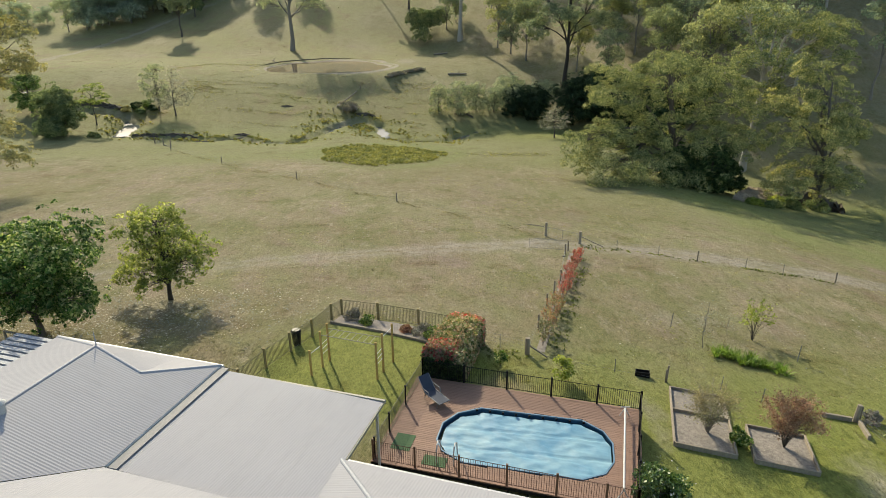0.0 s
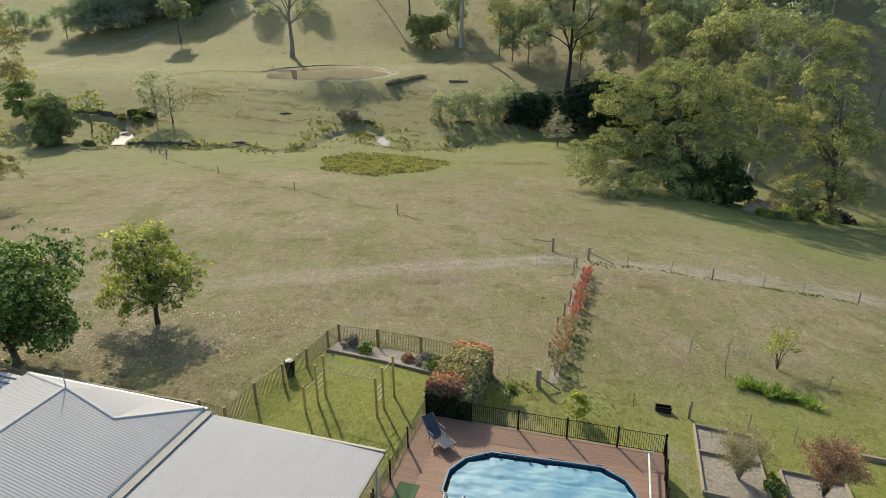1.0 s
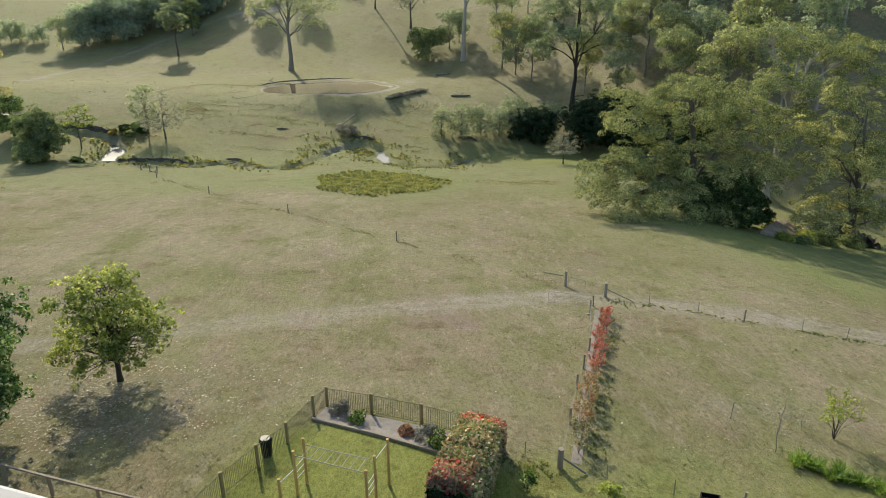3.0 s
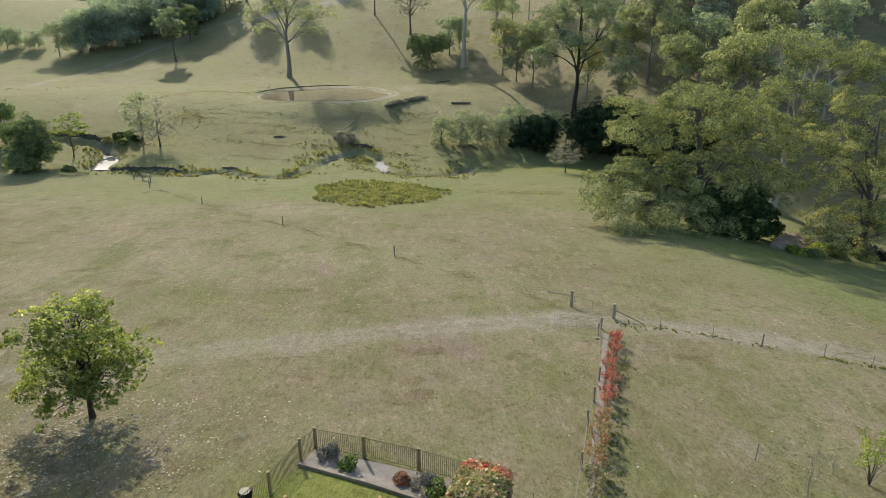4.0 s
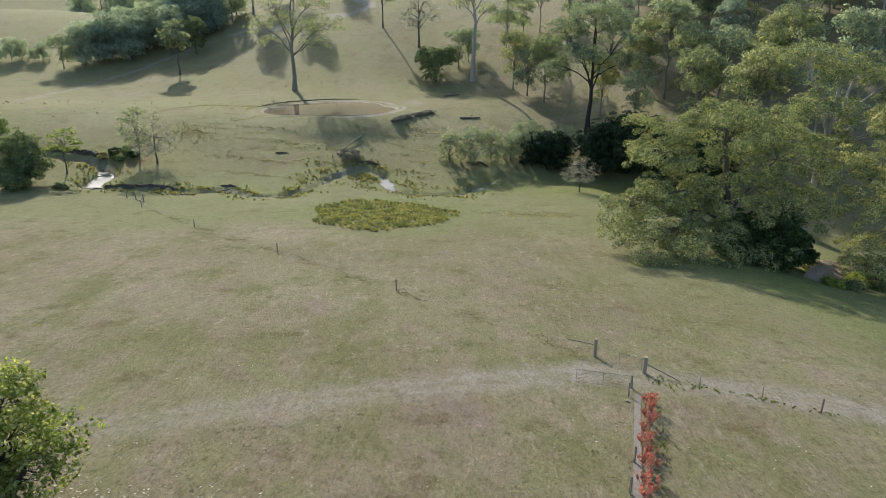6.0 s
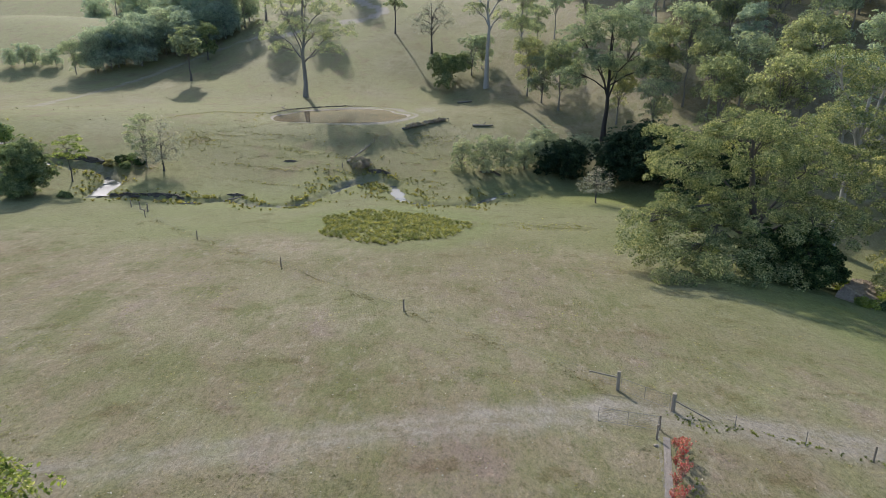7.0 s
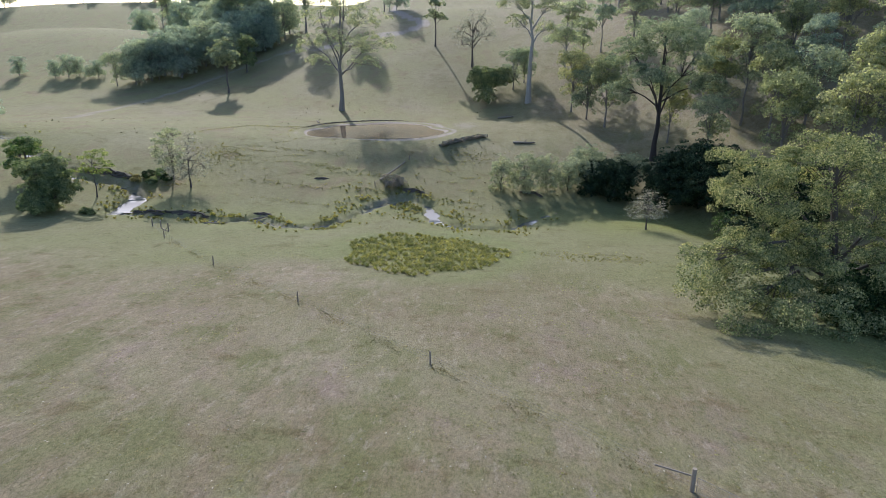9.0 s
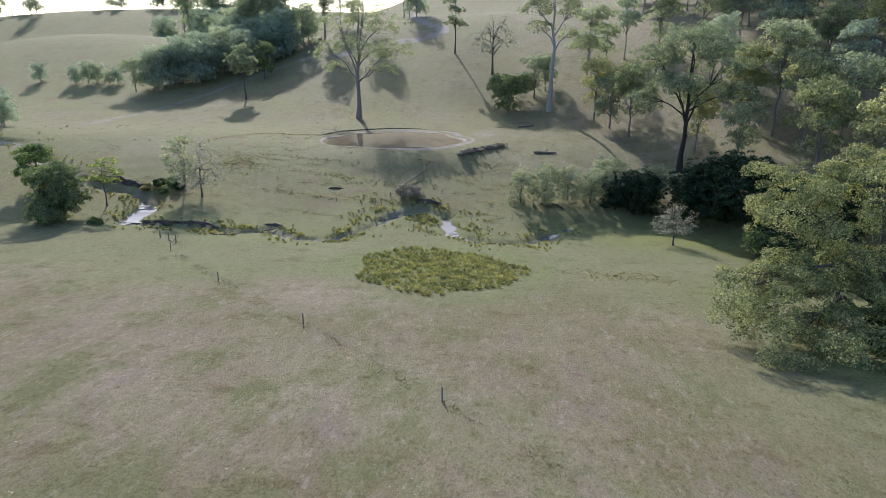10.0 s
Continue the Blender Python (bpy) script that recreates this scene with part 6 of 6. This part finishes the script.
scarp("earth_bank", "pale eroded earth bank with exposed roots", [(53, 109.5), (56.5, 113), (60, 117), (64, 120), (68, 120)], 2.6, 4.0, EARTH)
scarp("earth_bank_8", "dark earth standing in for a shaded hollow in the eroded creek bank", [(65, 121), (69, 119.5), (73, 117.5), (78, 115)], 3.4, 1.5, DARK_EARTH)
scarp("earth_bank_2", "dark creek bank with undercut shade in its colour", [(-25, 180.6), (-22, 180.8), (-18, 180)], 1.0, 0.9, DARK_EARTH)
scarp("earth_bank_3", "dark creek bank with undercut shade in its colour", [(-53, 159.5), (-50.5, 159.8), (-47.5, 158.5)], 0.8, 0.8, DARK_EARTH)
scarp("earth_bank_4", "dark creek bank with undercut shade in its colour", [(-98, 170.5), (-91, 171), (-83, 170)], 1.5, 0.8, DARK_EARTH)
scarp("earth_bank_5", "dark creek bank with undercut shade in its colour", [(-77, 155), (-70, 155), (-65, 156.5), (-60, 156)], 0.9, 0.8, DARK_EARTH)
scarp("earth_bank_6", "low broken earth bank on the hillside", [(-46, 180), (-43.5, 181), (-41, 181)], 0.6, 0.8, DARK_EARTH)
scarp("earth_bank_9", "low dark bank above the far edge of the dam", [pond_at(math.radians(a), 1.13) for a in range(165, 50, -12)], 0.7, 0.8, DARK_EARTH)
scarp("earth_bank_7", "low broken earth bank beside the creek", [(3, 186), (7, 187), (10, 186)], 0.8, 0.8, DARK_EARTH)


def fallen_log(a, b, r, label="weathered grey fallen log"):
    top = thing("fallen_log", label, "log", (0, 0, 0), "fallen logs")
    bd = Build()
    p, q = np.array(on(*a, r * 0.8)), np.array(on(*b, r * 0.8))
    k = np.linspace(0, 1, 7)[:, None]
    line = p * (1 - k) + q * k + np.sin(k * 7) * np.array([0.0, 0.08, 0.05])
    bd.tube(line, r * (1 - 0.4 * k[:, 0]), 8)
    finish("stem", bd.mesh("stem", True), TIMBER, top)
    if r > 0.2 and r < 0.23:
        return
    m = p * 0.5 + q * 0.5
    b2 = Build()
    b2.tube([m, m + np.array([0.4, 0.5, 0.5]), m + np.array([0.9, 0.8, 0.9])], [r * 0.5, r * 0.35, r * 0.15], 6)
    finish("branch", b2.mesh("branch", True), BARK, top)


for a, b, r in (((-52.5, 156.8), (-49.0, 158.2), 0.2), ((-58.8, 149.8), (-54.8, 151.2), 0.12), ((-3, 252.5), (2, 254), 0.35), ((2, 214), (8, 216), 0.35), ((-30, 183), (-25.4, 192.6), 0.22), ((-63, 141.6), (-60.3, 139.4), 0.1), ((57, 118), (63, 121), 0.25), ((60, 122), (66, 117), 0.18), ((-60, 236), (-62, 240), 0.2)):
    fallen_log(a, b, r)

wire_fence("old timber fence climbing to the dam", [(-30.8, 180.5), (-24.5, 194), (-16, 204.5), (-5.4, 216.8)], 1.0, 0.13)

# low scrub: reeds by the creek, weeds along the dam bank
LOW = ((-82, 171.5, 1.6, 1.4, SHADE_LEAF), (-79.5, 173, 1.8, 1.5, DEEP_LEAF), (-77, 171, 1.5, 1.3, SHADE_LEAF), (-80, 169.3, 1.3, 1.2, BUSH_LEAF), (-84, 169.5, 1.3, 1.3, BROWN_LEAF), (-97, 160, 2.2, 2.0, SHADE_LEAF), (-83, 150, 1.2, 1.4, BUSH_LEAF), (40, 124, 1.2, 1.3, YELLOW_LEAF), (67, 117, 1.6, 1.6, BUSH_LEAF), (62, 113, 1.4, 1.8, YELLOW_LEAF), (58, 108, 1.2, 1.6, BUSH_LEAF), (65, 111, 1.5, 1.6, BUSH_LEAF), (55.5, 107.5, 1.3, 1.5, YELLOW_LEAF), (60.5, 109.8, 1.1, 1.4, BUSH_LEAF), (70, 112.5, 1.8, 2.0, BUSH_LEAF), (58, 116, 1.6, 1.5, YELLOW_LEAF))
for i, (x, y, h, r, mat) in enumerate(LOW):
    tree("bush", "low leafy bush near the creek", on(x, y), 400 + i, h, r, 0.05, 0.05, mat, BARK, 24, 80, 0.16, clump=0.28, category="bush", group="low creek bushes", limbs=3)
tree("bush", "round grey-brown bush at the end of the dam bank", on(-26.5, 181.5), 440, 2.9, 2.7, 0.1, 0.08, LILAC_LEAF, BARK, 60, 120, 0.14, clump=0.2, category="bush", limbs=5)
for i in range(18):
    k = i / 17
    x, y = -17 + 10 * k, 203 + 13.5 * k
    if i not in (8, 9):
        tree("weed", "dark dry weed clump on the dam bank", on(x + 0.4 * math.sin(i * 3), y), 450 + i, 0.55 + 0.4 * abs(math.sin(i * 1.3)), 0.85 + 0.3 * math.sin(i * 2), 0.02, 0.04, LILAC_LEAF, BARK, 24, 60, 0.13, clump=0.3, category="weed", group="dam bank weeds", limbs=3)
LINE = np.array([(12.1, 69.6), (-6.6, 87), (-24.6, 103.5), (-42.2, 118.5), (-58.5, 134.5)])
rng = np.random.default_rng(76)
pts = []
for i in range(1500):
    j, k = rng.integers(0, 4), rng.uniform()
    p = LINE[j] * (1 - k) + LINE[j + 1] * k + rng.normal(size=2) * (0.4, 0.6)
    if math.sin(p[0] * 0.9) + rng.normal() * 0.5 > 0:
        pts.append((*p, gz(*p)))
tufts("fence_weeds", "brown weeds standing along the paddock fence", pts, 9, 0.12, 0.03, STRAW, 79)
rng = np.random.default_rng(77)
pts = []
for cx, cy, sx, sy, n in ((-70, 186.5, 4.5, 3.2, 330), (-9, 201, 4.5, 3.0, 180), (-40, 186, 9, 0.7, 120), (-52, 176, 6, 0.7, 80), (-33, 178, 5, 0.8, 80), (-22, 176.5, 5, 1.8, 150), (-58, 193, 7, 0.6, 60), (-45, 168, 8, 0.6, 50), (-8, 176, 4, 3, 50), (-62, 205, 12, 4, 40), (-40, 195, 30, 16, 50), (10, 205, 8, 6, 40), (15, 138, 5, 2.2, 150)):
    for i in range(n):
        x, y = rng.normal(cx, sx), rng.normal(cy, sy)
        if pond_r(x, y) > 1.15 and line_gap(x, y, CREEK) > 1.6:
            pts.append((x, y, gz(x, y)))
tufts("hill_tussocks", "scattered brown tussocks over the grazed hillside", pts, 18, 0.2, 0.06, BROWN_TUFT, 78)

# broken rows of rank grass along the old contour banks, and weeds over the slope
rng = np.random.default_rng(83)
rows, weeds = [], []
for u0 in (12, 15, 18.5, 22, 25, 29, 33, 37):
    for x in np.arange(-78, 6, 0.33):
        y = float(creek_y(x, 180.0)) + u0 + 3.2 * math.sin(x * 0.07 + u0) + 1.3 * math.sin(x * 0.23 + u0 * 2) + rng.normal() * 0.35
        if math.sin(x * 0.19 + u0 * 1.9) + math.sin(x * 0.51 + u0) + rng.normal() * 0.4 > 1.2 and pond_r(x, y) > 1.08 and line_gap(x, y, CREEK) > 1.8:
            rows.append((x, y, gz(x, y)))
for k in range(160):
    x, y = pond_at(math.radians(rng.uniform(35, 185)), rng.uniform(1.08, 1.16))
    rows.append((x, y, gz(x, y)))
for k in np.linspace(0, 1, 150):
    x, y = -83 + 20 * k + rng.normal() * 0.5, 197 + 29 * k ** 0.7 + rng.normal() * 0.7
    rows.append((x, y, gz(x, y)))
while len(weeds) < 420:
    x, y = rng.uniform(-150, 70), rng.uniform(178, 345)
    if pond_r(x, y) > 1.2 and line_gap(x, y, CREEK) > 3 and math.sin(x * 0.11 + 2) + math.cos(y * 0.09) + rng.normal() * 0.8 > 0:
        weeds.append((x, y, gz(x, y)))
tufts("contour_grass", "rank brown grass in broken rows along the slope", rows, 18, 0.17, 0.06, BROWN_TUFT, 84, spread=0.7)
tufts("slope_weeds", "dark weeds dotted over the grazed hillside", weeds, 16, 0.24, 0.07, SLOPE_WEED, 85, spread=0.6)

OLIVE_GRASS = foliage("olive grass", [(0.16, 0.20, 0.06), (0.25, 0.28, 0.10), (0.36, 0.36, 0.15)], 0.5, 0.8)
# green growth at the foot of the shrubs and fences
rng = np.random.default_rng(81)
pts = []
for (ax, ay), (bx, by), n, spread in (((7.9, 38.2), (15.0, 60.6), 230, 0.35), ((16.2, 65.4), (27.5, 59.6), 130, 0.22), ((30, 58.4), (38, 55.8), 90, 0.25), ((15.2, 65.6), (17.4, 63.2), 60, 0.4), ((2.4, 37.4), (5.4, 36.2), 90, 0.35)):
    for k in rng.uniform(0, 1, n):
        if math.sin(k * 17 + ax) + rng.normal() * 0.5 > -0.4:
            x, y = ax + (bx - ax) * k + rng.normal() * spread, ay + (by - ay) * k + rng.normal() * spread
            pts.append((x, y, gz(x, y)))
tufts("fence_line_grass", "long green grass at the foot of the shrubs and fences", pts, 14, 0.14, 0.04, OLIVE_GRASS, 82)

stone = thing("stone", "small pale stone lying by the gate", "stone", on(12.6, 60.9, 0.05))
bm = bmesh.new()
bmesh.ops.create_icosphere(bm, subdivisions=2, radius=0.15)
for v in bm.verts:
    v.co = Vector((v.co.x * 1.3, v.co.y, v.co.z * 0.7)) * (1 + 0.25 * noise.noise(v.co * 6))
part("body", bm, PALE_TIMBER, stone)
